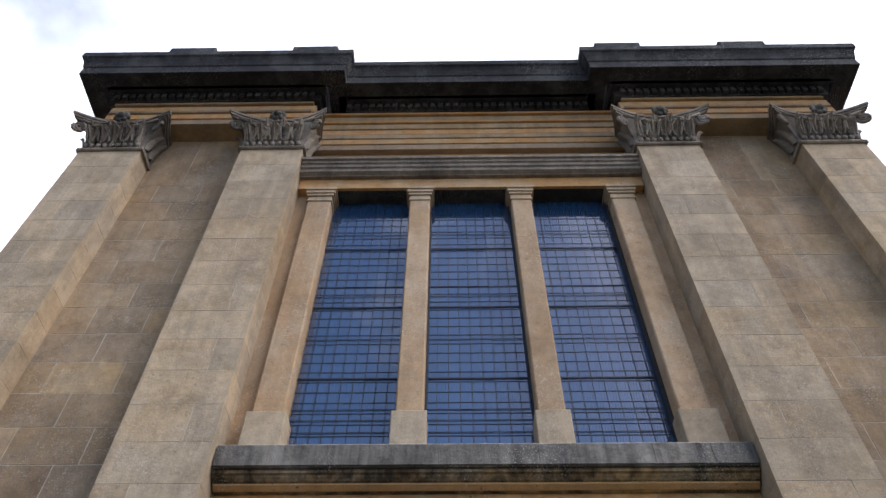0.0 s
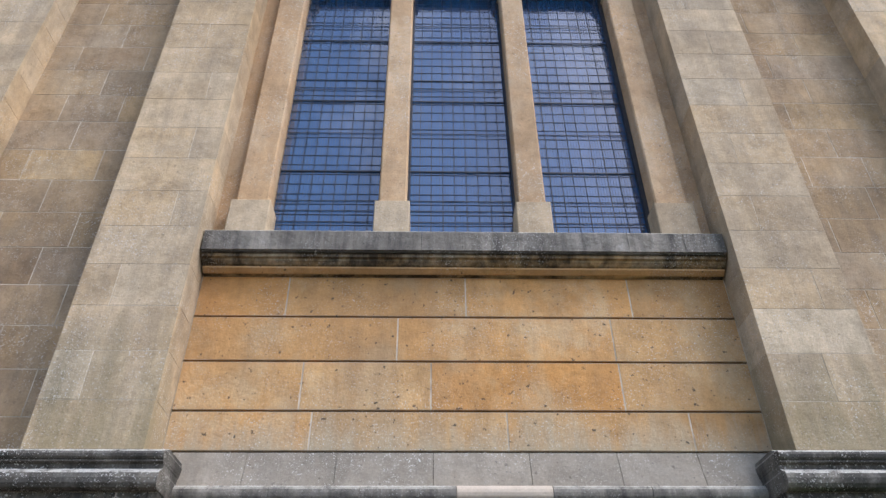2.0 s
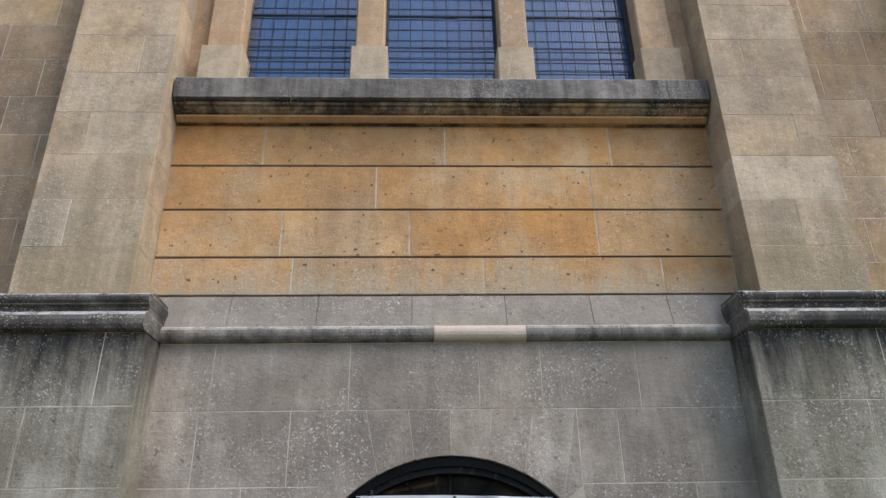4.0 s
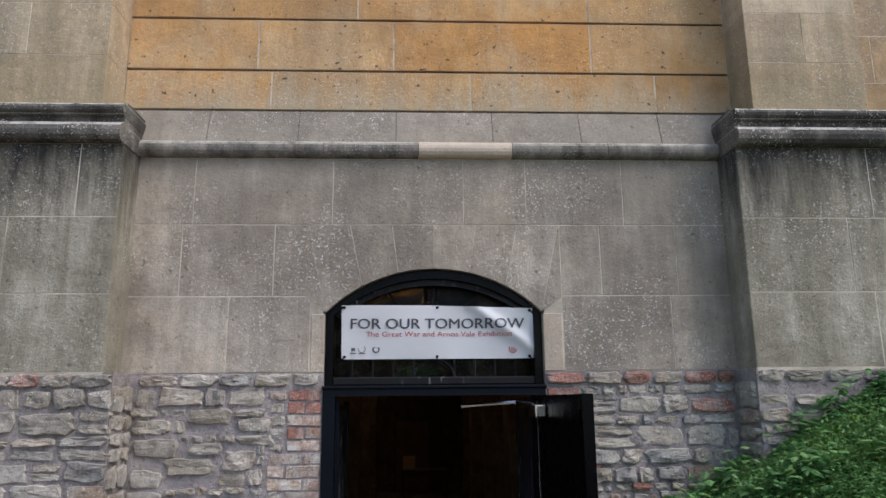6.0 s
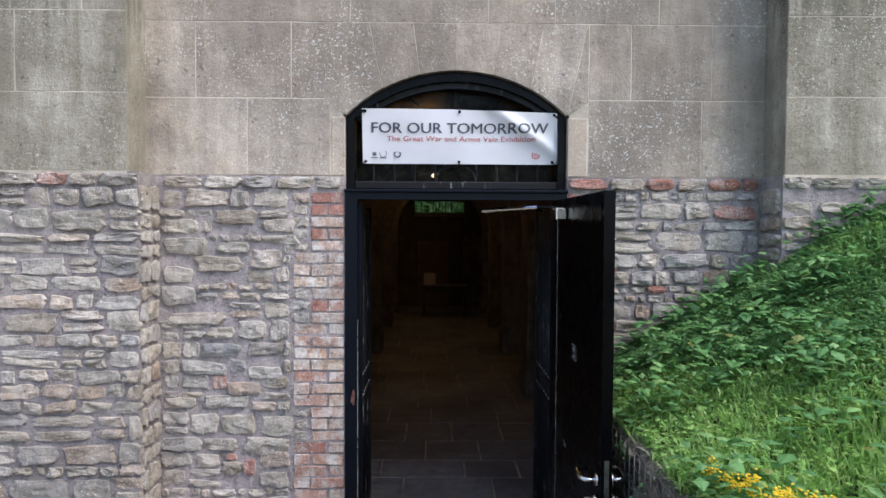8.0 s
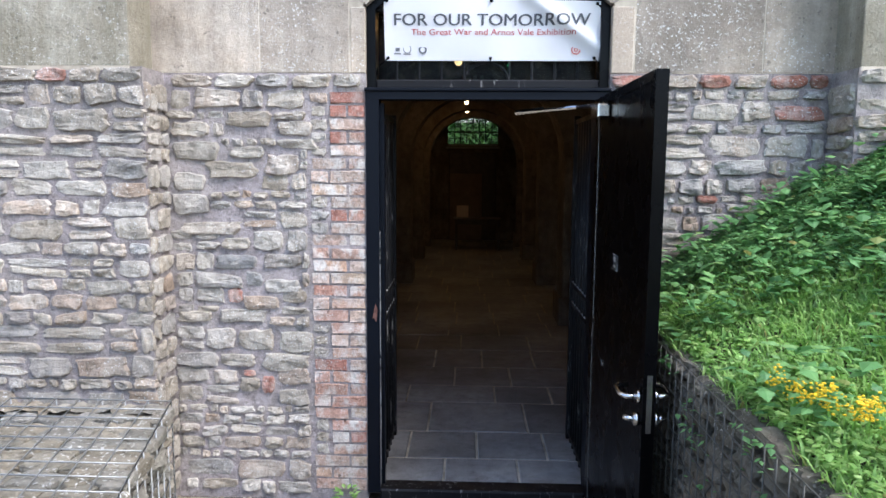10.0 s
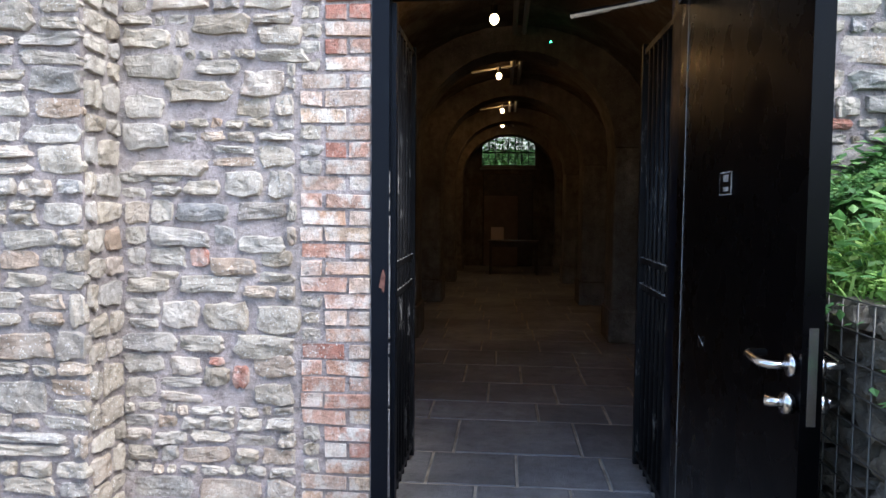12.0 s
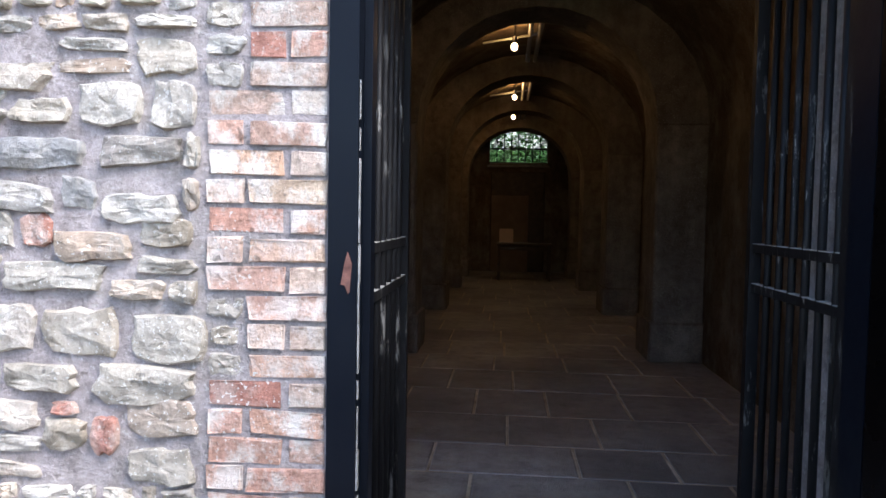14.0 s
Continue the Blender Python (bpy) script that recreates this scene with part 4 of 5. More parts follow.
# fanlight with its iron grille
fan = structure("window_2", Shape().plate(poly_arch(0.0) + [(XC - HALF, HEAD + 0.023), (XC - HALF + 0.05, HEAD + 0.023)] + poly_arch(0.05)[::-1] + [(XC + HALF - 0.05, HEAD + 0.023), (XC + HALF, HEAD + 0.023)], W + 0.05, W + 0.16),
                M_BLACK, "black segmental fanlight with iron bars over the door", "window")
part("pane", Shape().plate(poly_arch(0.05) + [(XC - HALF + 0.05, HEAD + 0.07), (XC + HALF - 0.05, HEAD + 0.07)], W + 0.19, W + 0.194), M_DIM_GLASS, fan, "glass tinted to dim the lit vault behind it")
part("rim", Shape().plate(poly_arch(0.05) + poly_arch(0.085)[::-1], W + 0.09, W + 0.15), M_IRON, fan)
part("bottom_rail", Shape().bevelled(XC - HALF + 0.05, XC + HALF - 0.05, W + 0.05, W + 0.15, HEAD + 0.024, HEAD + 0.075, 0.008), M_IRON, fan)
for j in range(-4, 5):
    x = XC + j * 0.132
    if abs(j) != 0:
        part("grille_bar", Shape().tube([(x, W + 0.165, HEAD + 0.05), (x, W + 0.165, min(HEAD + 0.22, arch_z(x - XC) - 0.05))], 0.008, 6), M_IRON, fan)
part("grille_bar", Shape().tube([(XC, W + 0.165, HEAD + 0.2), (XC, W + 0.165, arch_z(0) - 0.03)], 0.009, 6), M_IRON, fan)
for r, z in ((0.36, HEAD + 0.2), (0.13, HEAD + 0.07)):
    part("grille_hoop", Shape().tube([(XC + r * math.cos(a), W + 0.165, z + r * 0.9 * math.sin(a)) for a in [math.pi * q / 14 for q in range(15)]], 0.009, 6), M_IRON, fan)
for a in (0.7, 1.1, math.pi - 1.1, math.pi - 0.7):
    part("grille_bar", Shape().tube([(XC + 0.36 * math.cos(a), W + 0.165, HEAD + 0.2 + 0.32 * math.sin(a)), (XC + 0.75 * math.cos(a), W + 0.165, min(arch_z(0.75 * math.cos(a)) - 0.03, HEAD + 0.2 + 0.68 * math.sin(a)))], 0.008, 6), M_IRON, fan)

# vinyl banner tied into the arch
BX0, BX1, BZ0, BZ1 = -0.384, 0.838, 2.575, 2.912


def sag(x, z):
    """Depth of the banner's creases at a place on it."""
    u, v = (x - BX0) / (BX1 - BX0), (z - BZ0) / (BZ1 - BZ0)
    d = (v - (1.15 - 1.25 * (u - 0.62) / 0.38 * 0.75)) if u > 0.5 else 1.0
    crease = 0.028 * math.exp(-(d / 0.13) ** 2) * min(1, max(0, (u - 0.5) * 4))
    ripple = 0.004 * math.sin(9 * u + 3 * v) + 0.003 * math.sin(17 * u - 5 * v)
    return 4.675 + 0.07 * (1 - v) - crease + ripple + 0.012 * math.sin(math.pi * u)


banner = thing("banner", "white vinyl exhibition banner with grey and red lettering, creased", "banner", "", "", pose(0, 0, 0))
nx, nz = 60, 20
v = []
for j in range(nz + 1):
    for i in range(nx + 1):
        u, q = i / nx, j / nz
        x, z = BX0 + (BX1 - BX0) * u + 0.018 * (1 - q) * u, BZ0 + (BZ1 - BZ0) * q - 0.022 * q * max(0, u - 0.45) / 0.55
        v.append((x, sag(x, z), z))
s = Shape().add(v, [(j * (nx + 1) + i, j * (nx + 1) + i + 1, (j + 1) * (nx + 1) + i + 1, (j + 1) * (nx + 1) + i) for j in range(nz) for i in range(nx)])
sheet = part("sheet", s, M_VINYL, banner, smooth=True)


def lettering(text, x0, x1, zb, height, mat, near):
    """Words on the banner: the built-in font, pressed into the banner's creases."""
    cu = bpy.data.curves.new("lettering", "FONT")
    cu.body, cu.size, cu.resolution_u = text, 1.0, 3
    tmp = bpy.data.objects.new("lettering_source", cu)
    scene.collection.objects.link(tmp)
    bpy.context.view_layer.update()
    me = bpy.data.meshes.new_from_object(tmp.evaluated_get(bpy.context.evaluated_depsgraph_get()))
    bpy.data.objects.remove(tmp)
    bm = bmesh.new()
    bm.from_mesh(me)
    bmesh.ops.triangulate(bm, faces=bm.faces)
    xs, zs = [q.co.x for q in bm.verts], [q.co.y for q in bm.verts]
    lo, hi, cap = min(xs), max(xs), 0.73
    for q in bm.verts:
        x, z = x0 + (x1 - x0) * (q.co.x - lo) / (hi - lo), zb + height * q.co.y / cap
        q.co = (x, sag(x, z) - near, z)
    bm.to_mesh(me)
    bm.free()
    me.materials.clear()
    me.materials.append(mat)
    ob = new("lettering", me)
    ob.parent = sheet
    return ob


lettering("FOR OUR TOMORROW", -0.3265, 0.7835, 2.765, 0.066, M_INK, 0.0040)
lettering("FOR OUR TOMORROW", -0.3235, 0.7865, 2.766, 0.066, M_INK, 0.0046)
lettering("The Great War and Arnos Vale Exhibition", -0.23, 0.705, 2.715, 0.034, M_REDINK, 0.0040)


def mark(x, z, pieces, mat):
    s = Shape()
    for kind, a, b, c, d in pieces:
        if kind == "bar":
            s.add([(x + a, sag(x + a, z) - 0.0025, z + c), (x + b, sag(x + b, z) - 0.0025, z + c), (x + b, sag(x + b, z) - 0.0025, z + d), (x + a, sag(x + a, z) - 0.0025, z + d)], [(0, 1, 2, 3)])
        else:
            ring = [(x + a + r * math.cos(t), sag(x, z) - 0.003, z + b + r * math.sin(t)) for r in (c, d) for t in [2 * math.pi * q / 14 for q in range(14)]]
            s.add(ring, [(q, (q + 1) % 14, 14 + (q + 1) % 14, 14 + q) for q in range(14)])
    ob = part("emblem", s, mat, sheet)


mark(-0.31, 2.635, [("bar", -0.012, 0.012, -0.01, 0.02), ("bar", -0.02, 0.02, -0.026, -0.02)], M_INK)
mark(-0.255, 2.638, [("ring", 0, 0, 0.02, 0.024), ("bar", -0.022, 0.022, -0.03, -0.024)], M_INK)
mark(-0.165, 2.635, [("ring", 0, 0, 0.014, 0.024)], M_INK)
mark(0.715, 2.635, [("ring", 0, 0, 0.02, 0.027), ("ring", 0, 0, 0.006, 0.012)], M_REDINK)
for u in (0.015, 0.5, 0.985):
    for q in (0.04, 0.955):
        x, z = BX0 + (BX1 - BX0) * u, BZ0 + (BZ1 - BZ0) * q - (0.02 if q > 0.5 and u > 0.9 else 0)
        part("cable_tie", Shape().ball((x, sag(x, z) - 0.005, z), 0.010, (1, 0.6, 1)).tube([(x, sag(x, z) - 0.004, z), (x + (0.05 if u > 0.9 else -0.05 if u < 0.1 else 0.0), W + 0.13, z + (0.05 if q > 0.5 else -0.04))], 0.004, 5), M_BLACK, banner)

# iron gates folded back inside the doorway
def gate(name, x, sgn):
    g = thing(name, "old black iron bar gate folded back, dusty rails", "gate", "", "gates inside the doorway", pose(x, 4.76, 0.03))
    L = 0.71
    for i, y in enumerate([0.0] + [0.07 + j * 0.1 for j in range(6)] + [L]):
        part("post" if i in (0, 7) else "upright_bar", Shape().box(-0.02, 0.02, y - 0.02, y + 0.02, 0, 2.28) if i in (0, 7) else Shape().tube([(0, y, 0.02), (0, y, 2.26)], 0.013, 8), M_IRON, g, smooth=i not in (0, 7))
    for z in (0.06, 0.99, 1.13, 2.24):
        r = part("rail", Shape().box(-0.012, 0.012, -0.018, L + 0.018, z - 0.014, z + 0.014), M_IRON, g)
        if 0.5 < z < 1.5:
            part("dust", Shape().box(-0.0115, 0.0115, 0.02, L - 0.02, z + 0.0145, z + 0.0175), M_DUST, r, "pale dust on the rail")
    return g


gate("gate", -0.415, -1)
gate("gate", 0.845, 1)

# ---- the crypt corridor ----
FAR, Y0, HW = 19.2, 5.13, 1.06
slabs = structure("floor", Shape().box(XC - 2.2, XC + 2.2, W + 0.1, FAR + 0.3, -0.2, -0.006), M_JOINT, "dark worn flagstone floor of the crypt corridor", "floor")
ys = [W + 0.105, 5.14, 5.62, 6.27, 6.72, 7.3, 7.95, 8.6, 9.2, 9.9, 10.6, 11.3, 12.0, 12.8, 13.6, 14.4, 15.2, 16.0, 16.8, 17.6, 18.4, FAR]
for j, (ya, yb) in enumerate(zip(ys[:-1], ys[1:])):
    xa, end = XC - (0.66 if yb < 5.2 else 1.5), XC + (0.66 if yb < 5.2 else 1.5)
    x = (-0.17, -0.296, 0.2)[j % 3] - 0.5 * 3
    cuts = [xa]
    while x < end - 0.15:
        if x > xa + 0.15:
            cuts.append(x)
        x += rnd.choice((0.48, 0.52, 0.6, 0.75))
    cuts.append(end)
    for a, b in zip(cuts[:-1], cuts[1:]):
        m = Matrix.Translation(((a + b) / 2, (ya + yb) / 2, rnd.uniform(-0.003, 0.001))) @ Matrix.Rotation(math.pi / 2, 4, "X") @ Matrix.Rotation(rnd.gauss(0, 0.004), 4, "X")
        part("flagstone", Shape().bevelled(-(b - a) / 2 + 0.005, (b - a) / 2 - 0.005, -0.0, 0.05, -(yb - ya) / 2 + 0.005, (yb - ya) / 2 - 0.005, 0.008, Matrix.Translation(((a + b) / 2, (ya + yb) / 2, rnd.uniform(-0.003, 0.001))) @ Matrix.Rotation(-math.pi / 2, 4, "X")), M_SLAB, slabs)
for k in (-1, 1):
    x0, x1 = side(k, HALF + 0.02, 2.2)
    structure("wall_door_reveal", Shape().box(x0, x1, W + 0.12, Y0, -0.1, WBOT - 0.002), M_PIER, "rough masonry reveal of the doorway", "wall")
    x0, x1 = side(k, 1.5, 1.8)
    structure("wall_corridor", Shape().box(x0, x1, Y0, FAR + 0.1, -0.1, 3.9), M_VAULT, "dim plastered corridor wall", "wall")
structure("wall_over_reveal", Shape().box(XC - 2.2, XC - HALF - 0.013, W + 0.5, Y0, WBOT, 3.9).box(XC + HALF + 0.013, XC + 2.2, W + 0.5, Y0, WBOT, 3.9)
          .plate([(XC - HALF - 0.013, SPRING)] + [(XC + HALF * k / 8, arch_z(HALF * k / 8) + 0.012) for k in range(-8, 9)] + [(XC + HALF + 0.013, 3.9), (XC - HALF - 0.013, 3.9)], W + 0.501, Y0), M_VAULT, "masonry over the doorway", "wall")


def vault_line(hw, spring, crown, n=14):
    return [(XC + hw * math.cos(math.pi * j / n), spring + (crown - spring) * math.sin(math.pi * j / n)) for j in range(n + 1)]


inner = vault_line(1.5, 2.1, 3.38)
vault = Shape().add([(x, y, z) for y in (Y0, FAR + 0.1) for x, z in inner], [(j, j + 1, 16 + j, 15 + j) for j in range(14)])
outer = vault_line(1.62, 2.1, 3.55)
vault.add([(x, y, z) for y in (Y0, FAR + 0.1) for x, z in outer], [(j, j + 1, 16 + j, 15 + j) for j in range(14)])
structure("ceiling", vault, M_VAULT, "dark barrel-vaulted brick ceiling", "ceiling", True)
for i, y in enumerate((9.2, 12.2, 15.2, 17.6)):
    rib = thing("vault_rib", "stone rib arch across the vault on two piers", "arch", "structure", "ribs of the vault", pose(0, y, 0))
    lo, hi = vault_line(HW, 2.1, 3.12), vault_line(1.51, 2.1, 3.43)
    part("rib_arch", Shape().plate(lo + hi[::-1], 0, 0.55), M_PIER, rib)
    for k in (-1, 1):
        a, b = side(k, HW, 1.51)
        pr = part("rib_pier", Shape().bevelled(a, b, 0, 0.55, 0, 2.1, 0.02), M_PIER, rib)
        part("pier_foot", Shape().bevelled(a - (0.03 if k > 0 else 0), b + (0.03 if k < 0 else 0), -0.03, 0.57, -0.01, 0.35, 0.02), M_PIER, pr)

# far wall with its fanlight, green outside
FX0, FX1, FZ0, FZ1 = XC - 0.66, XC + 0.66, 2.47, 2.98
far = structure("wall_far", Shape().box(XC - 1.6, FX0, FAR, FAR + 0.3, -0.1, 3.6).box(FX1, XC + 1.6, FAR, FAR + 0.3, -0.1, 3.6).box(FX0, FX1, FAR, FAR + 0.3, -0.1, FZ0)
                .plate([(FX0, FZ1)] + [(XC - 0.66 * math.cos(math.pi * j / 10), FZ1 + 0.27 * math.sin(math.pi * j / 10)) for j in range(1, 10)] + [(FX1, FZ1), (FX1, 3.6), (FX0, 3.6)], FAR, FAR + 0.3), M_VAULT, "dark far wall of the corridor", "wall")
w3 = structure("window_3", Shape().box(FX0, FX1, FAR + 0.05, FAR + 0.12, FZ0, FZ0 + 0.05), M_DUST, "far fanlight with foliage behind it", "window")
for j in range(1, 8):
    x = FX0 + (FX1 - FX0) * j / 8
    part("glazing_bar", Shape().tube([(x, FAR + 0.1, FZ0), (x, FAR + 0.1, FZ1 + 0.2)], 0.011, 6), M_IRON, w3)
part("pane", Shape().box(FX0, FX1, FAR + 0.13, FAR + 0.134, FZ0, FZ1 + 0.27), M_DIM_GLASS, w3, "glass pane tinted to dim the foliage behind it")
part("glazing_rail", Shape().box(FX0, FX1, FAR + 0.09, FAR + 0.11, FZ1 - 0.16, FZ1 - 0.13), M_IRON, w3)
part("sill_board", Shape().bevelled(FX0 - 0.05, FX1 + 0.05, FAR - 0.08, FAR + 0.04, FZ0 - 0.07, FZ0 - 0.02, 0.01), M_DUST, w3, "pale sill")
door_far = structure("door_2", Shape().bevelled(XC - 0.62, XC + 0.62, FAR - 0.06, FAR - 0.002, 0.0, 2.3, 0.02), M_WOODDARK, "closed dark door at the corridor's far end", "door")

table = thing("table", "plain dark wooden table with a paper on it", "table", "", "", pose(XC + 0.12, 17.1, 0))
part("tabletop", Shape().bevelled(-0.55, 0.55, -0.3, 0.3, 0.70, 0.74, 0.008), M_WOODDARK, table)
for x in (-0.5, 0.5):
    for y in (-0.25, 0.25):
        part("leg", Shape().box(x - 0.025, x + 0.025, y - 0.025, y + 0.025, 0, 0.70), M_WOODDARK, table)
part("apron", Shape().box(-0.5, 0.5, -0.26, -0.24, 0.6, 0.70), M_WOODDARK, table)
tagged(new("paper_notice", Shape().box(XC - 0.38, XC - 0.1, 17.2, 17.22, 0.741, 1.02).mesh("paper_notice", M_PAPER)), "pale paper notice propped on the table", "notice")
tagged(new("display_board", Shape().bevelled(XC - 0.6, XC + 0.25, FAR - 0.12, FAR - 0.062, 0.0, 1.75, 0.01).mesh("display_board", M_BOARD)), "faded brown display board against the far door", "board")

# conduit and bulbs
BULBS = ((-0.00, 7.3, 2.93), (0.012, 10.74, 3.12), (0.05, 14.18, 3.15), (0.05, 16.49, 3.16))
pipe = thing("conduit", "pair of metal conduits along the vault", "conduit", "", "", pose(0, 0, 0))
for dx, z in ((-0.02, 3.30), (0.08, 3.30)):
    part("conduit_tube", Shape().tube([(XC + dx, Y0 + 0.0, z), (XC + dx, FAR, z)], 0.026, 8), M_ZINC, pipe, smooth=True)
for _, y, _ in BULBS:
    part("cross_tube", Shape().tube([(XC - 0.55, y + 0.12, 3.2), (XC + 0.08, y + 0.12, 3.30)], 0.015, 6), M_ZINC, pipe)
for x, y, z in BULBS:
    lamp = thing("bulb_lamp", "bare glowing bulb hanging from the vault", "lamp", "", "bulbs along the corridor", pose(x, y, z))
    part("bulb", Shape().ball((0, 0, 0.012), 0.038, (1, 1, 1.2), 12, 8), M_BULB, lamp, smooth=True)
    part("holder", Shape().tube([(0, 0, 0.05), (0, 0, 0.12)], 0.025, 8), M_BLACK, lamp)
    part("flex", Shape().tube([(0, 0, 0.12), (0, 0, 0.24)], 0.006, 5), M_BLACK, lamp)
    li = new("bulb_light", bpy.data.lights.new("bulb_light", "POINT"))
    li.data.energy, li.data.color, li.data.shadow_soft_size = 1.8, (1.0, 0.55, 0.19), 0.03
    li.location = (x - 0.04, y - 0.09, 3.255)
tagged(new("exit_lamp", Shape().box(XC + 0.33, XC + 0.345, 8.8, 8.815, 3.1, 3.115).mesh("exit_lamp", M_GREEN)), "tiny green indicator lamp on the vault", "lamp")

# ---- ground ----
def path_z(y):
    """The path climbs gently away from the door."""
    t = min(1.0, max(0.0, (2.9 - y) / 3.2))
    return -0.06 + 0.58 * t * t * (3 - 2 * t) + max(0.0, -y - 0.3) * 0.05


def bank_z(x, y):
    """The bank rises from the gabion, more steeply by the wall."""
    d, q = x - 1.0, min(1.0, max(0.0, (y - 2.4) / 2.1))
    return 1.195 + (0.34 + 0.33 * q) * d - 0.03 * max(0, d - 1.5) ** 1.2 + 0.05 * noise.noise(Vector((x * 1.3, y * 1.3, 0)))


def left_z(x, y):
    return 0.02 + 0.02 * noise.noise(Vector((x * 2, y * 2, 3)))


v, gx, gy = [], [-60, -20, -9, -5.2] + [-4.8 + 0.4 * i for i in range(9)] + [-1.12, -1.1, -0.6, 0, 0.5, 1.0, 1.06] + [1.2 + 0.2 * i for i in range(16)] + [5, 7, 12, 25, 60], \
    [-60, -25, -10, -5, -3, -2] + [-1.6 + 0.2 * i for i in range(35)] + [5.6, 9, 20, 60]
for y in gy:
    for x in gx:
        z = path_z(y)
        if x > 1.03:
            z = max(z, bank_z(min(x, 4.2), min(y, 5)))
        elif x < -1.11:
            z = path_z(y) if y < 3.4 else -0.06
        if y > 5.3 and -5.2 < x < 5.6:
            z = -0.25
        v.append((x, y, z))
nx = len(gx)
ground = structure("ground", Shape().add(v, [(j * nx + i, j * nx + i + 1, (j + 1) * nx + i + 1, (j + 1) * nx + i) for j in range(len(gy) - 1) for i in range(nx - 1)]), M_SOIL, "earth bank and path in front of the doorway", "ground")
pav, px = Shape(), [-2.9 + 0.25 * i for i in range(17)]
px = [x for x in px if x < 1.0] + [1.0]
py = [-2.0 + 0.2 * i for i in range(34)]
pav.add([(x, y, path_z(y) + 0.012) for y in py for x in px], [(j * len(px) + i, j * len(px) + i + 1, (j + 1) * len(px) + i + 1, (j + 1) * len(px) + i) for j in range(len(py) - 1) for i in range(len(px) - 1)])
structure("pavement", pav, M_GRAVEL, "pale gravel path to the door", "path")
s = Shape()
for _ in range(2600):
    x, y, r = rnd.uniform(-1.7, 0.95), rnd.uniform(3.2, 4.6), rnd.uniform(0.006, 0.014)
    s.ball((x, y, path_z(y) + 0.012 + r * 0.3), r, (1, rnd.uniform(0.7, 1), 0.7), 5, 3)
tagged(new("gravel", s.mesh("gravel", M_GRAVEL)), "loose pale gravel by the wall", "gravel", "", "stuff")

# ---- gabion walls ----
def rubble_mesh(name, seed, mat, n=16):
    """A rough split stone of unit size: x and z from -0.5 to 0.5, its nearly flat face towards -y."""
    r = random.Random(seed)
    square, ring, off = r.uniform(0.72, 1.0), [], r.uniform(0, 50)
    lean, taper = r.uniform(-0.12, 0.12), r.uniform(-0.16, 0.16)
    for j in range(n):
        a = 2 * math.pi * (j + r.uniform(-0.3, 0.3)) / n
        c, d = math.cos(a), math.sin(a)
        q = max(abs(c), abs(d)) ** square
        x, z = 0.5 * c / q * r.uniform(0.88, 1.03), 0.5 * d / q * r.uniform(0.80, 1.06)
        ring.append((x + lean * z, z * (1 + taper * x * 2)))
    tilt, tz = r.uniform(-0.25, 0.25), r.uniform(-0.3, 0.3)
    v = []
    for sc, y in ((1.0, 0.6), (1.0, -0.25), (0.975, -0.62), (0.91, -0.84), (0.62, -0.88), (0.30, -0.9)):
        for x, z in ring:
            px, pz = x * sc + r.uniform(-0.012, 0.012), z * sc + r.uniform(-0.02, 0.02)
            rough = 0.55 * noise.noise(Vector((px * 2.6 + off, pz * 1.6, seed * 0.37))) + r.uniform(-0.06, 0.06)
            v.append((px, y + (tilt * x + tz * z + rough if sc < 1 else 0), pz))
    v.append((0, -0.9 + r.uniform(-0.1, 0.1), 0))
    f = [(k * n + j, k * n + (j + 1) % n, (k + 1) * n + (j + 1) % n, (k + 1) * n + j) for k in range(5) for j in range(n)]
    f += [(5 * n + j, 5 * n + (j + 1) % n, 6 * n) for j in range(n)]
    return Shape().add(v, f).mesh(name, mat)


STONES = [rubble_mesh("rubble_stone", 100 + i, M_RUBBLE) for i in range(40)]
BASKET = [rubble_mesh("basket_stone", 140 + i, M_BASKET) for i in range(14)]
DARKS = [rubble_mesh("dark_stone", 170 + i, M_SHADED) for i in range(14)]
REDS = [rubble_mesh("red_stone", 200 + i, M_RED) for i in range(4)]


def lay(name, mesh, parent, m):
    ob = new(name, mesh)
    ob.parent = parent
    ob.matrix_basis = m
    return ob


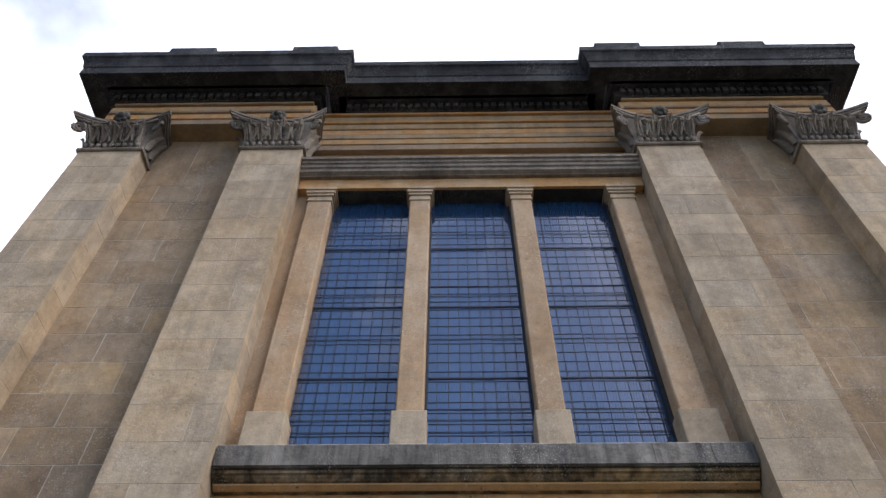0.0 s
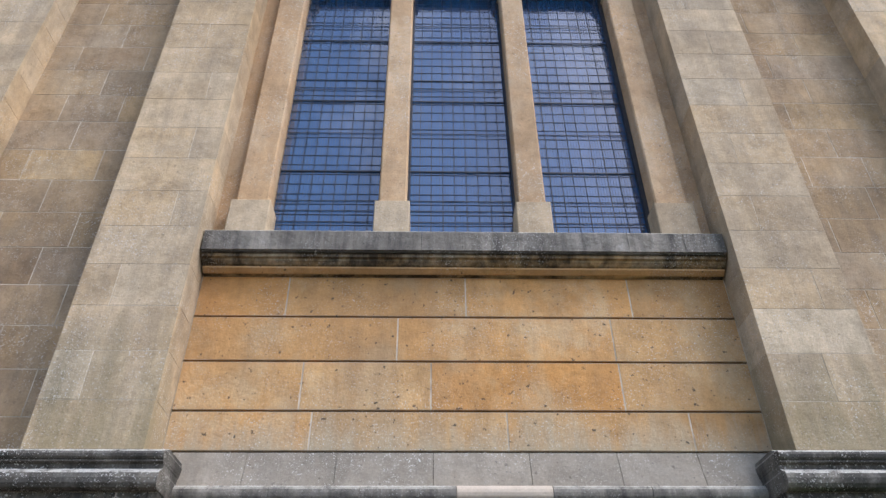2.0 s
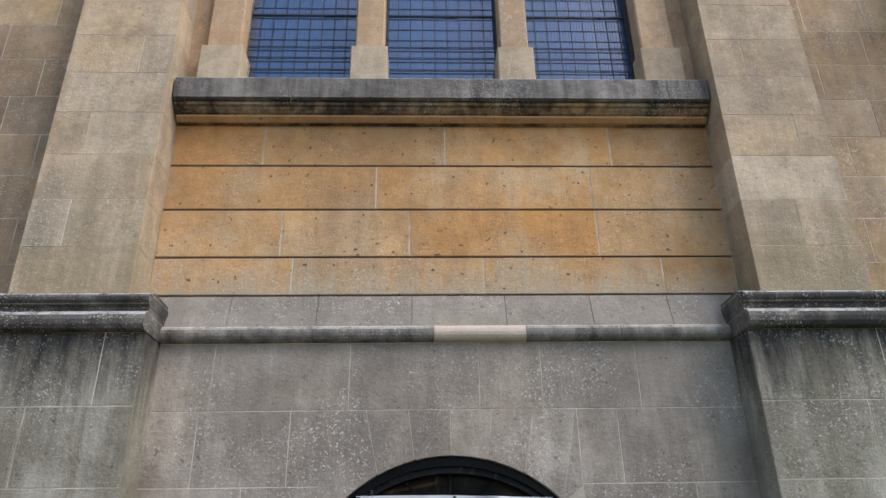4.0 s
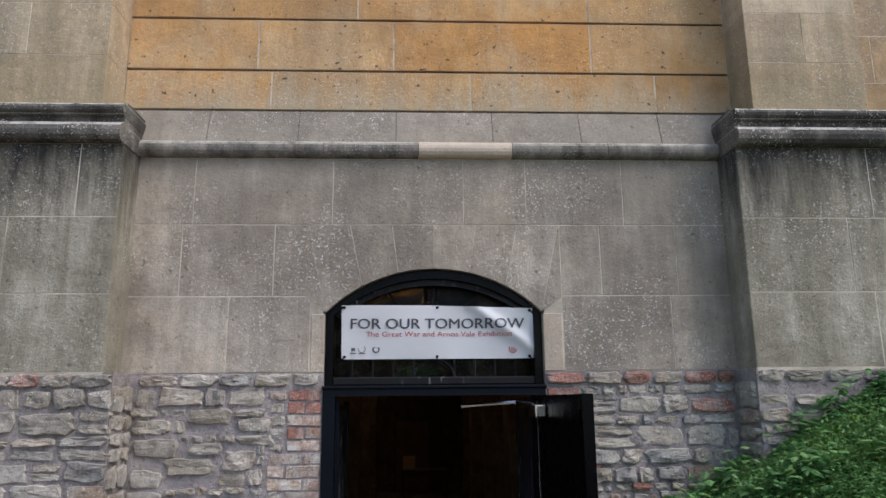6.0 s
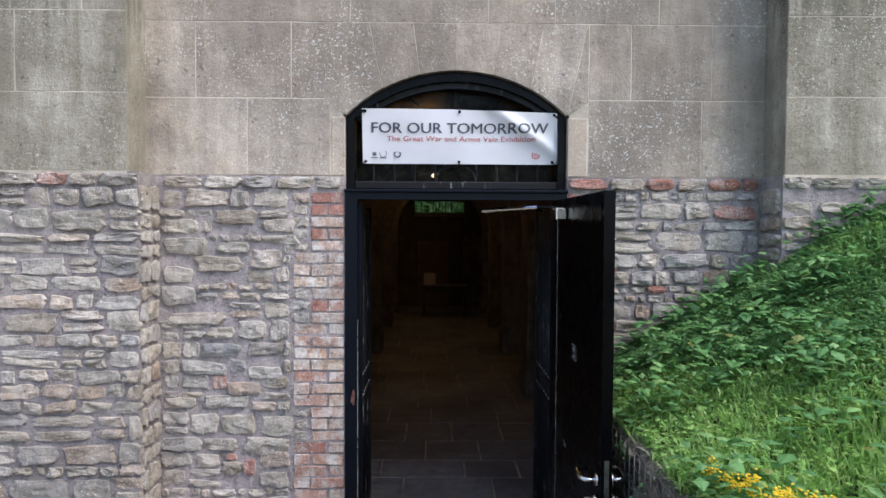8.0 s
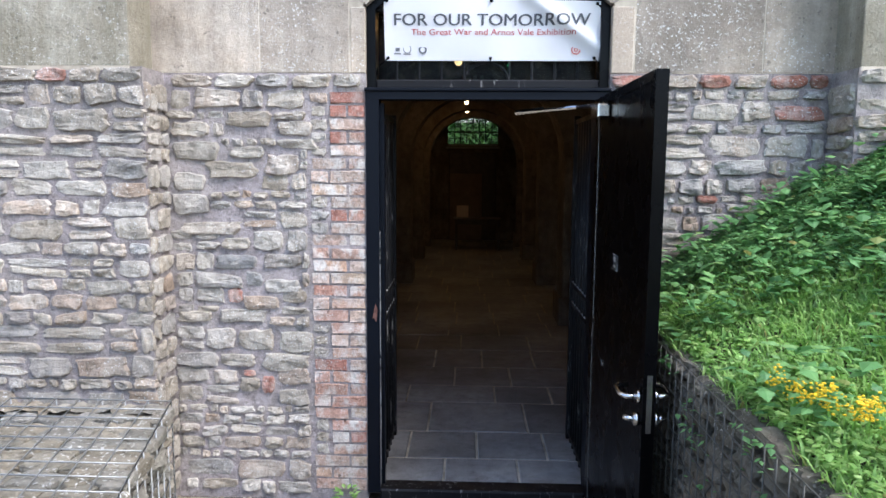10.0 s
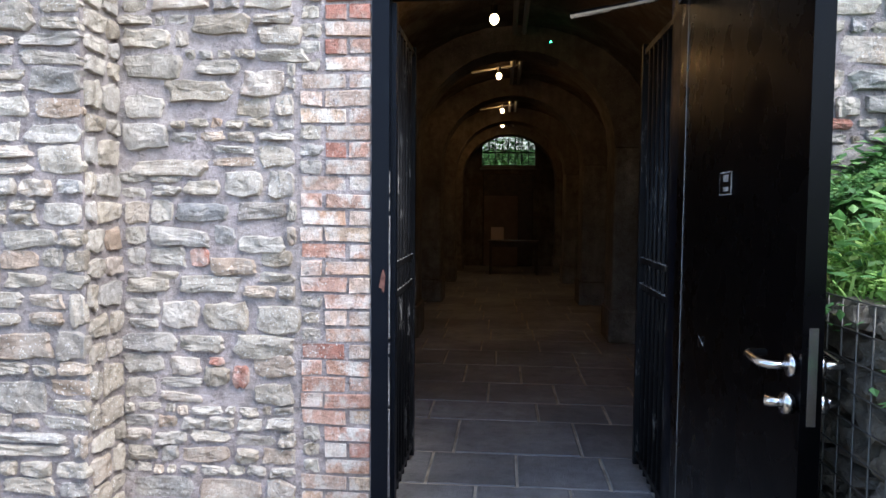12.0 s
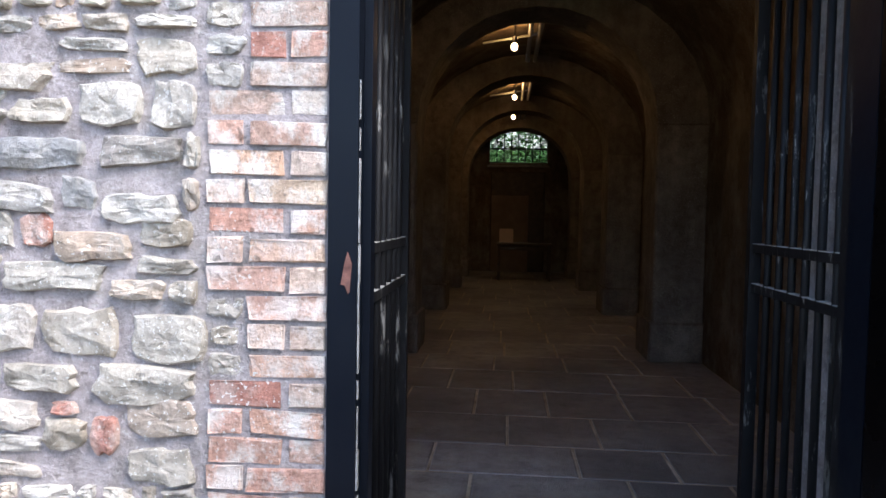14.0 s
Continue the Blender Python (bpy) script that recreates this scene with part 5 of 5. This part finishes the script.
def gabion(name, x0, x1, y0, y1, z0, z1, stones, wire, skew=0.0, label="", inset=0.03):
    """A mesh basket of packed stones, its long face towards the path; x0 is the face, x1 the back."""
    g = thing(name, label, "gabion", "", "gabion walls beside the path", pose(0, 0, 0))
    sgn = 1 if x0 > x1 else -1

    def at(x, y):
        return x + skew * (y1 - y)
    lo, hi = min(x0, x1) + 0.10, max(x0, x1) - 0.10
    part("fill", Shape().add([(at(x, y), y, z) for z in (z0, z1 - 0.05) for y in (y0 + 0.05, y1 - 0.07) for x in (lo, hi)], [(0, 2, 3, 1), (4, 5, 7, 6), (0, 1, 5, 4), (1, 3, 7, 5), (3, 2, 6, 7), (2, 0, 4, 6)]), M_SOIL, g)
    turn = Matrix.Rotation(sgn * math.pi / 2 - math.atan(skew), 4, "Z")
    z = z0
    while z < z1 - 0.04:                       # face towards the path
        h, y = min(rnd.uniform(0.05, 0.13), z1 - z), y0
        while y < y1 - 0.02:
            w = min(rnd.uniform(0.08, 0.24), y1 - y)
            m = Matrix.Translation((at(x0 - sgn * (inset + 0.05 + rnd.uniform(0, 0.02)), y + w / 2), y + w / 2, z + h / 2)) @ turn @ Matrix.Rotation(rnd.gauss(0, 0.12), 4, "Y") @ Matrix.Diagonal((w * 0.95, 0.055, h * 0.93, 1))
            lay("fill_stone", rnd.choice(stones), g, m)
            y += w
        z += h
    if sgn > 0:
        z = z0
        while z < z1 - 0.04:                   # end towards the door
            h, x = min(rnd.uniform(0.05, 0.13), z1 - z), x1
            while x < x0 - 0.04:
                w = min(rnd.uniform(0.08, 0.2), x0 - x)
                lay("fill_stone", rnd.choice(stones), g, Matrix.Translation((x + w / 2, y1 - inset - 0.05, z + h / 2)) @ Matrix.Rotation(math.pi, 4, "Z") @ Matrix.Diagonal((w * 0.95, 0.055, h * 0.93, 1)))
                x += w
            z += h
        y = y0
        while y < y1 - 0.01:                   # flat stones and grit on the top
            d, x = rnd.uniform(0.06, 0.15), x1 + 0.02
            while x < x0 - 0.03:
                w = min(rnd.uniform(0.06, 0.2), x0 - x)
                lay("fill_stone", rnd.choice(stones), g, Matrix.Translation((at(x + w / 2, y), min(y + d / 2, y1 - 0.05), z1 - 0.03 + rnd.uniform(-0.008, 0.004))) @ Matrix.Rotation(-math.pi / 2, 4, "X") @ Matrix.Diagonal((w * 0.98, 0.018, d * 0.98, 1)))
                x += w
            y += d
    s, r = Shape(), 0.0024
    rows = max(2, round((z1 - z0) / 0.075))
    for j in range(rows + 1):
        z = z0 + (z1 - z0) * j / rows
        s.tube([(at(x0, y0), y0, z), (x0, y1, z)], r, 5)
        if sgn > 0:
            s.tube([(x1, y1, z), (x0, y1, z)], r, 5)
    n = round((y1 - y0) / 0.078)
    for j in range(n + 1):
        y = y0 + (y1 - y0) * j / n
        s.tube([(at(x0, y), y, z0), (at(x0, y), y, z1)], r, 5)
        if sgn > 0:
            s.tube([(at(x1, y), y, z1), (at(x0, y), y, z1)], r, 5)
    if sgn > 0:
        for j in range(8):
            x = x1 + (x0 - x1) * j / 7
            s.tube([(at(x, y0), y0, z1), (x, y1, z1)], r, 5)
            s.tube([(x, y1, z0), (x, y1, z1)], r, 5)
    part("wire_mesh", s, wire, g, "welded steel mesh", True)
    return g


gabion("gabion", -0.815, -1.33, 1.0, 2.68, -0.06, 1.235, BASKET, M_ZINC, skew=0.235, label="gabion basket of grey stones in galvanised mesh", inset=0.012)
gabion("gabion", 0.955, 1.6, 0.6, 4.58, -0.06, 1.215, DARKS, M_WIRE, skew=-0.01, label="gabion retaining wall under the bank, its stones darkened for shade", inset=0.022)

# ---- rubble walls ----
def rubble_field(parent, x0, x1, y, z0, z1, fixed=(), red=0.008, big=1.0):
    """Rough courses of stones set in wide mortar, with odd splits and shifts, laid round some large fixed stones."""
    for cx, cz, w, h in fixed:
        hot = w < 0.10
        lay("rubble_stone", rnd.choice(REDS) if hot else rnd.choice(STONES), parent, Matrix.Translation((cx, y + 0.010, cz)) @ Matrix.Diagonal((w, 0.03, h, 1)))
    z = z0
    while z < z1 - 0.03:
        h = min(big * rnd.choice((0.055, 0.07, 0.085, 0.10, 0.115, 0.135)), z1 - z)
        if z1 - z - h < 0.05:
            h = z1 - z
        held = sorted((cx - w / 2, cx + w / 2) for cx, cz, w, q in fixed if min(z + h, cz + q / 2) - max(z, cz - q / 2) > 0.3 * h)
        x = x0 + rnd.uniform(-0.03, 0.01)
        while x < x1 - 0.03:
            ahead = [q for q in held if q[1] > x + 0.005]
            stop = ahead[0][0] if ahead else x1
            if stop - x < 0.075 and ahead:
                x = ahead[0][1] + 0.006
                continue
            w = min(h * rnd.choice((1.1, 1.5, 1.9, 2.4, 3.0)), 0.32 * big, stop - x)
            if stop - x - w < 0.08:
                w = stop - x
            split = h > 0.11 and rnd.random() < 0.3
            for zz, hh in ([(z, h * 0.5), (z + h * 0.5, h * 0.5)] if split else [(z, h)]):
                cx, cz = x + w / 2, zz + hh / 2 + rnd.uniform(-0.008, 0.008)
                mesh = rnd.choice(REDS) if rnd.random() < red else rnd.choice(STONES)
                gap = rnd.uniform(0.008, 0.026)
                m = Matrix.Translation((cx, y + 0.012, cz)) @ Matrix.Rotation(rnd.gauss(0, 0.045), 4, "Y") @ Matrix.Diagonal((max(0.04, w - gap) * (1 if rnd.random() < 0.5 else -1), rnd.uniform(0.018, 0.038), max(0.032, hh - gap * 0.8), 1))
                lay("rubble_stone", mesh, parent, m)
            x += w
        z += h


TOP = 2.40
mid_l = structure("wall_rubble_west", Shape().box(XC - 1.95, XC - HALF - 0.002, W + 0.002, W + 0.5, -0.3, WBOT - 0.002), M_MORTAR, "rubble stone wall in grey mortar beside the doorway", "wall")
mid_r = structure("wall_rubble_east", Shape().box(XC + HALF + 0.002, XC + 1.95, W + 0.002, W + 0.5, -0.3, WBOT - 0.002), M_MORTAR, "rubble stone wall half covered by the bank", "wall")
bay_l = structure("wall_rubble_bay_west", Shape().box(-5.0, -1.645, 4.3625, 5.0, -0.3, 2.488), M_MORTAR, "projecting rubble base of the bay", "wall")
bay_r = structure("wall_rubble_bay_east", Shape().box(2.115, 5.3, 4.3625, 5.0, -0.3, 2.488), M_MORTAR, "projecting rubble base above the planted bank", "wall")
FIXED = [(-1.36, 0.94, 0.18, 0.14), (-1.15, 0.93, 0.22, 0.14), (-0.9, 0.92, 0.22, 0.14), (-1.47, 2.05, 0.27, 0.11), (-1.16, 2.23, 0.27, 0.1),
         (-0.89, 2.18, 0.2, 0.08), (-0.88, 2.09, 0.23, 0.06), (-1.17, 2.04, 0.2, 0.07), (-0.97, 1.97, 0.2, 0.12), (-1.26, 1.94, 0.31, 0.1),
         (-1.51, 1.74, 0.21, 0.12), (-1.25, 1.4, 0.26, 0.09), (-0.98, 1.41, 0.23, 0.08), (-0.98, 1.26, 0.22, 0.08), (-1.11, 1.16, 0.21, 0.08),
         (-1.19, 0.66, 0.12, 0.09), (-1.08, 0.66, 0.08, 0.11), (-1.19, 0.73, 0.07, 0.04), (-1.51, 1.07, 0.21, 0.07), (-1.22, 1.08, 0.28, 0.08),
         (-1.26, 0.81, 0.22, 0.08), (-0.97, 0.8, 0.28, 0.11), (-1.25, 1.51, 0.17, 0.07), (-1.4, 1.6, 0.36, 0.08)]
rubble_field(mid_l, -1.62, -0.82, W, -0.02, TOP, FIXED)
rubble_field(mid_r, 1.12, 2.10, W, 1.0, TOP)
rubble_field(bay_l, -3.3, -1.63, 4.36, -0.02, TOP, big=1.2)
rubble_field(bay_r, 2.12, 3.4, 4.36, 1.6, TOP - 0.06, (), 0.0)
# the bay's return towards the doorway
z = 0.0
while z < TOP:
    h = rnd.uniform(0.08, 0.16)
    cut_y = rnd.uniform(4.42, 4.58)
    for ya, yb in ((4.37, cut_y), (cut_y, 4.64)):
        lay("rubble_stone", rnd.choice(STONES), bay_l, Matrix.Translation((-1.645, (ya + yb) / 2, min(z + h / 2, TOP - 0.04))) @ Matrix.Rotation(math.pi / 2, 4, "Z") @ Matrix.Diagonal(((yb - ya) * 0.86, 0.022, h * 0.82, 1)))
    if z > 1.2:
        lay("rubble_stone", rnd.choice(STONES), bay_r, Matrix.Translation((2.12, 4.505, min(z + h / 2, TOP - 0.04))) @ Matrix.Rotation(-math.pi / 2, 4, "Z") @ Matrix.Diagonal((0.26, 0.03, h * 0.9, 1)))
    z += h
# levelling course under the ashlar: thin stones and red bricks
for parent, x0, x1, y, reds in ((mid_l, -1.61, XC - HALF, W, 0.4), (mid_r, XC + HALF, 2.1, W, 0.75), (bay_l, -3.3, -1.63, 4.36, 0.1), (bay_r, 2.12, 3.6, 4.36, 0.0)):
    x = x0
    while x < x1 - 0.05:
        w = min(rnd.uniform(0.16, 0.26), x1 - x)
        isred = rnd.random() < reds
        lay("brick" if isred else "rubble_stone", rnd.choice(REDS) if isred else rnd.choice(STONES), parent, Matrix.Translation((x + w / 2, y + 0.01, 2.445)) @ Matrix.Diagonal((w - 0.012, 0.035, 0.075, 1)))
        x += w

# brick quoins beside the door frame
def brick_mesh(seed, mat):
    r = random.Random(seed)
    s = Shape()
    s.bevelled(-0.5, 0.5, -0.5, 0.5, -0.5, 0.5, 0.05)
    s.v = [(x + r.uniform(-0.025, 0.025), y + r.uniform(-0.09, 0.09), z + r.uniform(-0.07, 0.07)) for x, y, z in s.v]
    return s.mesh("brick", mat)


BRICKS = [brick_mesh(300 + i, M_BRICK) for i in range(10)]
REDBRICKS = [brick_mesh(330 + i, M_RED) for i in range(3)]
# courses from the ground up, outer brick first: S a stretcher, H a header
BOND = "SH HS SH S HH S SH HS SH HS SH S HH S SH HS SH HS SH HS SH S HH S SH HS SH S HH S HH S".split()
for k, parent in ((-1, mid_l), (1, mid_r)):
    edge = HALF + 0.006
    for i, course in enumerate(BOND):
        z, x = 0.0415 + 0.0745 * i, edge
        if z > TOP:
            break
        for kind in reversed(course):
            w = 0.205 if kind == "S" else 0.096
            mesh = rnd.choice(REDBRICKS) if (rnd.random() < 0.04 or (z > 2.25)) else rnd.choice(BRICKS)
            lay("brick", mesh, parent, Matrix.Translation((XC + k * (x + w / 2), W + 0.024 + rnd.uniform(-0.003, 0.003), z)) @ Matrix.Rotation(rnd.gauss(0, 0.010), 4, "Y") @ Matrix.Diagonal((w * rnd.uniform(0.95, 1.0), 0.06, rnd.uniform(0.059, 0.064), 1)))
            x += w + 0.013
        if len(course) == 1 or course == "HH":
            lay("rubble_stone", rnd.choice(STONES), parent, Matrix.Translation((XC + k * (edge + 0.268), W + 0.014, z)) @ Matrix.Diagonal((rnd.uniform(0.07, 0.11), 0.022, rnd.uniform(0.05, 0.07), 1)))

# ---- plants on the bank ----
def leaf_mass(name, count, sampler, size, mat, label, category, fold=0.25, lift=0.5, seed=1, drop=0.3):
    """Many small folded leaves as one mesh."""
    r = np.random.RandomState(seed)
    P = sampler(r, count)
    n = len(P)
    yaw, pitch = r.uniform(0, 2 * np.pi, n), r.normal(lift, 0.35, n)
    L = size * r.uniform(0.6, 1.5, n)
    Wd = L * r.uniform(0.55, 0.85, n)
    a = np.stack([np.cos(yaw) * np.cos(pitch), np.sin(yaw) * np.cos(pitch), np.sin(pitch)], 1)
    b = np.stack([-np.sin(yaw), np.cos(yaw), np.zeros(n)], 1)
    c = np.cross(a, b)
    base, tip = P - a * L[:, None] * 0.2, P + a * L[:, None] * 0.8
    tip = tip - np.array([0, 0, 1]) * (L * drop)[:, None]
    m0 = P + a * L[:, None] * 0.22
    left, right = m0 + b * Wd[:, None] * 0.5 - c * (L * fold * 0.3)[:, None], m0 - b * Wd[:, None] * 0.5 - c * (L * fold * 0.3)[:, None]
    V = np.stack([base, left, tip, right, m0], 1).reshape(-1, 3)
    o = np.arange(n)[:, None] * 5
    F = np.concatenate([o + np.array([q]) for q in ((0, 4, 1), (1, 4, 2), (2, 4, 3), (3, 4, 0))], 0)
    me = bpy.data.meshes.new(name)
    me.from_pydata(V.tolist(), [], F.tolist())
    me.materials.append(mat)
    return tagged(new(name, me), label, category, "", "stuff")


def on_bank(x, y):
    return np.array([bank_z(min(p, 4.2), min(q, 5)) for p, q in zip(x, y)])


def ivy_zone(r, n):
    x = 1.08 + 3.1 * r.beta(1.1, 1.5, n)
    y = 4.52 - 3.4 * r.beta(1.0, 2.6, n) * np.clip((x - 1.0) / 1.5, 0.10, 1.0)
    y = np.where(x > 2.05, np.minimum(y, 4.26), y)
    clump = np.array([noise.noise(Vector((p * 2.6, q * 2.6, 7.0))) for p, q in zip(x, y)])
    z = on_bank(x, y) + r.uniform(0.01, 0.09, n) + 0.10 * np.clip(clump, 0, 1)
    return np.stack([x, y, z], 1)


leaf_mass("bramble_leaves", 66000, ivy_zone, 0.023, M_LEAF, "low dark green bramble and nettle leaves on the bank", "undergrowth", seed=3, lift=0.3)


def tall_zone(r, n):
    k = 60
    cx, cy = 1.1 + 2.4 * r.uniform(0, 1, k), 4.45 - 2.3 * r.uniform(0, 1, k) ** 1.4
    i = r.randint(0, k, n)
    x, y = cx[i] + r.normal(0, 0.08, n), cy[i] + r.normal(0, 0.08, n)
    y = np.where(x > 2.05, np.minimum(y, 4.27), np.minimum(y, 4.55))
    return np.stack([x, y, on_bank(x, y) + r.uniform(0.05, 0.2, n)], 1)


leaf_mass("nettle_clumps", 2600, tall_zone, 0.06, M_LEAF, "taller broad leaves standing out of the undergrowth", "undergrowth", seed=5, lift=0.25)


def clover_zone(r, n):
    x, y = 1.02 + 1.7 * r.uniform(0, 1, n) ** 1.7, r.uniform(1.6, 4.3, n)
    return np.stack([x, y, on_bank(x, y) + r.uniform(0.0, 0.07, n)], 1)


leaf_mass("edge_weeds", 13000, clover_zone, 0.027, M_GRASS, "pale green weeds along the gabion's edge", "weeds", seed=8, lift=0.2)


def hanging_zone(r, n):
    k = 26
    cy, cz = r.uniform(1.7, 4.3, k), 1.20 - 0.36 * r.uniform(0, 1, k) ** 2.0
    i = r.randint(0, k, n)
    y = cy[i] + r.normal(0, 0.045, n)
    return np.stack([0.945 - 0.01 * (4.58 - y) + r.uniform(-0.02, 0.02, n), y, cz[i] + r.normal(0, 0.03, n)], 1)


leaf_mass("hanging_sprigs", 190, hanging_zone, 0.024, M_LEAF, "small leafy sprigs hanging over the gabion's mesh", "weeds", seed=14, lift=0.0)


def grass(name, count, xr, yr, h, seed, label, power=1.0):
    r = np.random.RandomState(seed)
    k = max(30, count // 40)
    cx, cy = r.uniform(*xr, k), yr[0] + (yr[1] - yr[0]) * r.uniform(0, 1, k) ** power
    i = r.randint(0, k, count)
    x, y = cx[i] + r.normal(0, 0.07, count), cy[i] + r.normal(0, 0.07, count)
    x = np.maximum(x, 1.0)
    y = np.minimum(y, 4.5)
    z = on_bank(x, y)
    yaw = r.uniform(0, 2 * np.pi, count)
    H, bend, wd = h * r.uniform(0.5, 1.4, count), r.uniform(0.3, 1.0, count), r.uniform(0.0022, 0.005, count)
    d, b = np.stack([np.cos(yaw), np.sin(yaw), 0 * yaw], 1), np.stack([-np.sin(yaw), np.cos(yaw), 0 * yaw], 1)
    P = np.stack([x, y, z - 0.02], 1)
    up = np.array([0, 0, 1.0])
    V = []
    for u, w in ((0, 1.0), (0.4, 1.0), (0.75, 0.75)):
        c = P + up * (H * (u - 0.35 * bend * u * u))[:, None] + d * (H * bend * 0.75 * u * u)[:, None]
        V += [c + b * (wd * w)[:, None], c - b * (wd * w)[:, None]]
    V.append(P + up * (H * (1 - 0.45 * bend))[:, None] + d * (H * bend * 0.8)[:, None])
    V = np.stack(V, 1).reshape(-1, 3)
    o = np.arange(count)[:, None] * 7
    F4 = np.concatenate([o + np.array([q]) for q in ((0, 1, 3, 2), (2, 3, 5, 4))], 0).tolist()
    F3 = (o + np.array([(4, 5, 6)])).tolist()
    me = bpy.data.meshes.new(name)
    me.from_pydata(V.tolist(), [], F4 + F3)
    me.materials.append(M_GRASS)
    return tagged(new(name, me), label, "grass", "", "stuff")


grass("grass", 36000, (1.02, 2.6), (1.2, 4.3), 0.10, 11, "bright green grass on the lower bank")
grass("long_grass", 1700, (1.75, 3.2), (1.4, 3.0), 0.24, 12, "longer arching grass tufts on the bank")

# yellow flower spikes near the gabion
r = random.Random(21)
for i in range(9):
    x, y = 1.08 + 0.018 * i + r.uniform(-0.015, 0.015), 2.72 - 0.065 * i + r.uniform(-0.03, 0.03)
    zz = bank_z(x, y)
    plant = thing("yellow_flower", "yellow flower spike leaning out of the grass", "flower", "", "yellow flowers on the bank", pose(x, y, zz))
    lean = (r.uniform(-0.12, 0.02), r.uniform(-0.14, -0.02))
    stem = [(lean[0] * u * u, lean[1] * u * u, 0.16 * u) for u in (0, 0.35, 0.7, 1.0)]
    part("stem", Shape().tube(stem, 0.003, 5), M_GRASS, plant)
    s = Shape()
    for j in range(60):
        u = r.uniform(0.55, 1.05)
        s.ball((lean[0] * u * u + r.gauss(0, 0.016), lean[1] * u * u + r.gauss(0, 0.016), 0.16 * u + r.gauss(0, 0.009)), r.uniform(0.003, 0.0065), (1, 1, 0.6), 5, 3)
    part("flower_head", s, M_PETAL, plant, "clustered yellow florets")
weed = thing("weed", "small green weed at the foot of the wall", "weed", "", "", pose(XC - HALF - 0.12, W - 0.08, -0.05))
s = Shape()
for j in range(26):
    a, q = r.uniform(0, 6.28), r.uniform(0.02, 0.08)
    m = Matrix.Translation((q * math.cos(a), q * math.sin(a) * 0.7, r.uniform(0.02, 0.1))) @ Matrix.Rotation(a, 4, "Z") @ Matrix.Rotation(r.uniform(-0.7, 0.2), 4, "Y")
    s.add([(0, 0, 0), (0.02, 0.014, 0.004), (0.045, 0, -0.004), (0.02, -0.014, 0.004)], [(0, 1, 2), (0, 2, 3)], m)
part("leaves", s, M_GRASS, weed)

# foliage outside the far fanlight
def outside(r_, n):
    return np.stack([r_.uniform(-2.5, 3, n), r_.uniform(21.0, 23.0, n), r_.uniform(1.4, 4.1, n)], 1)


leaf_mass("far_hedge", 16000, outside, 0.12, M_LEAF, "green foliage outside the far fanlight", "hedge", seed=31)
structure("backdrop", Shape().add([(-12, 23.2, -0.3), (12, 23.2, -0.3), (12, 26.5, 3.5), (-12, 26.5, 3.5), (12, 30, 3.6), (-12, 30, 3.6)], [(0, 1, 2, 3), (3, 2, 4, 5)]), M_LEAF, "green wooded slope beyond the building", "backdrop")
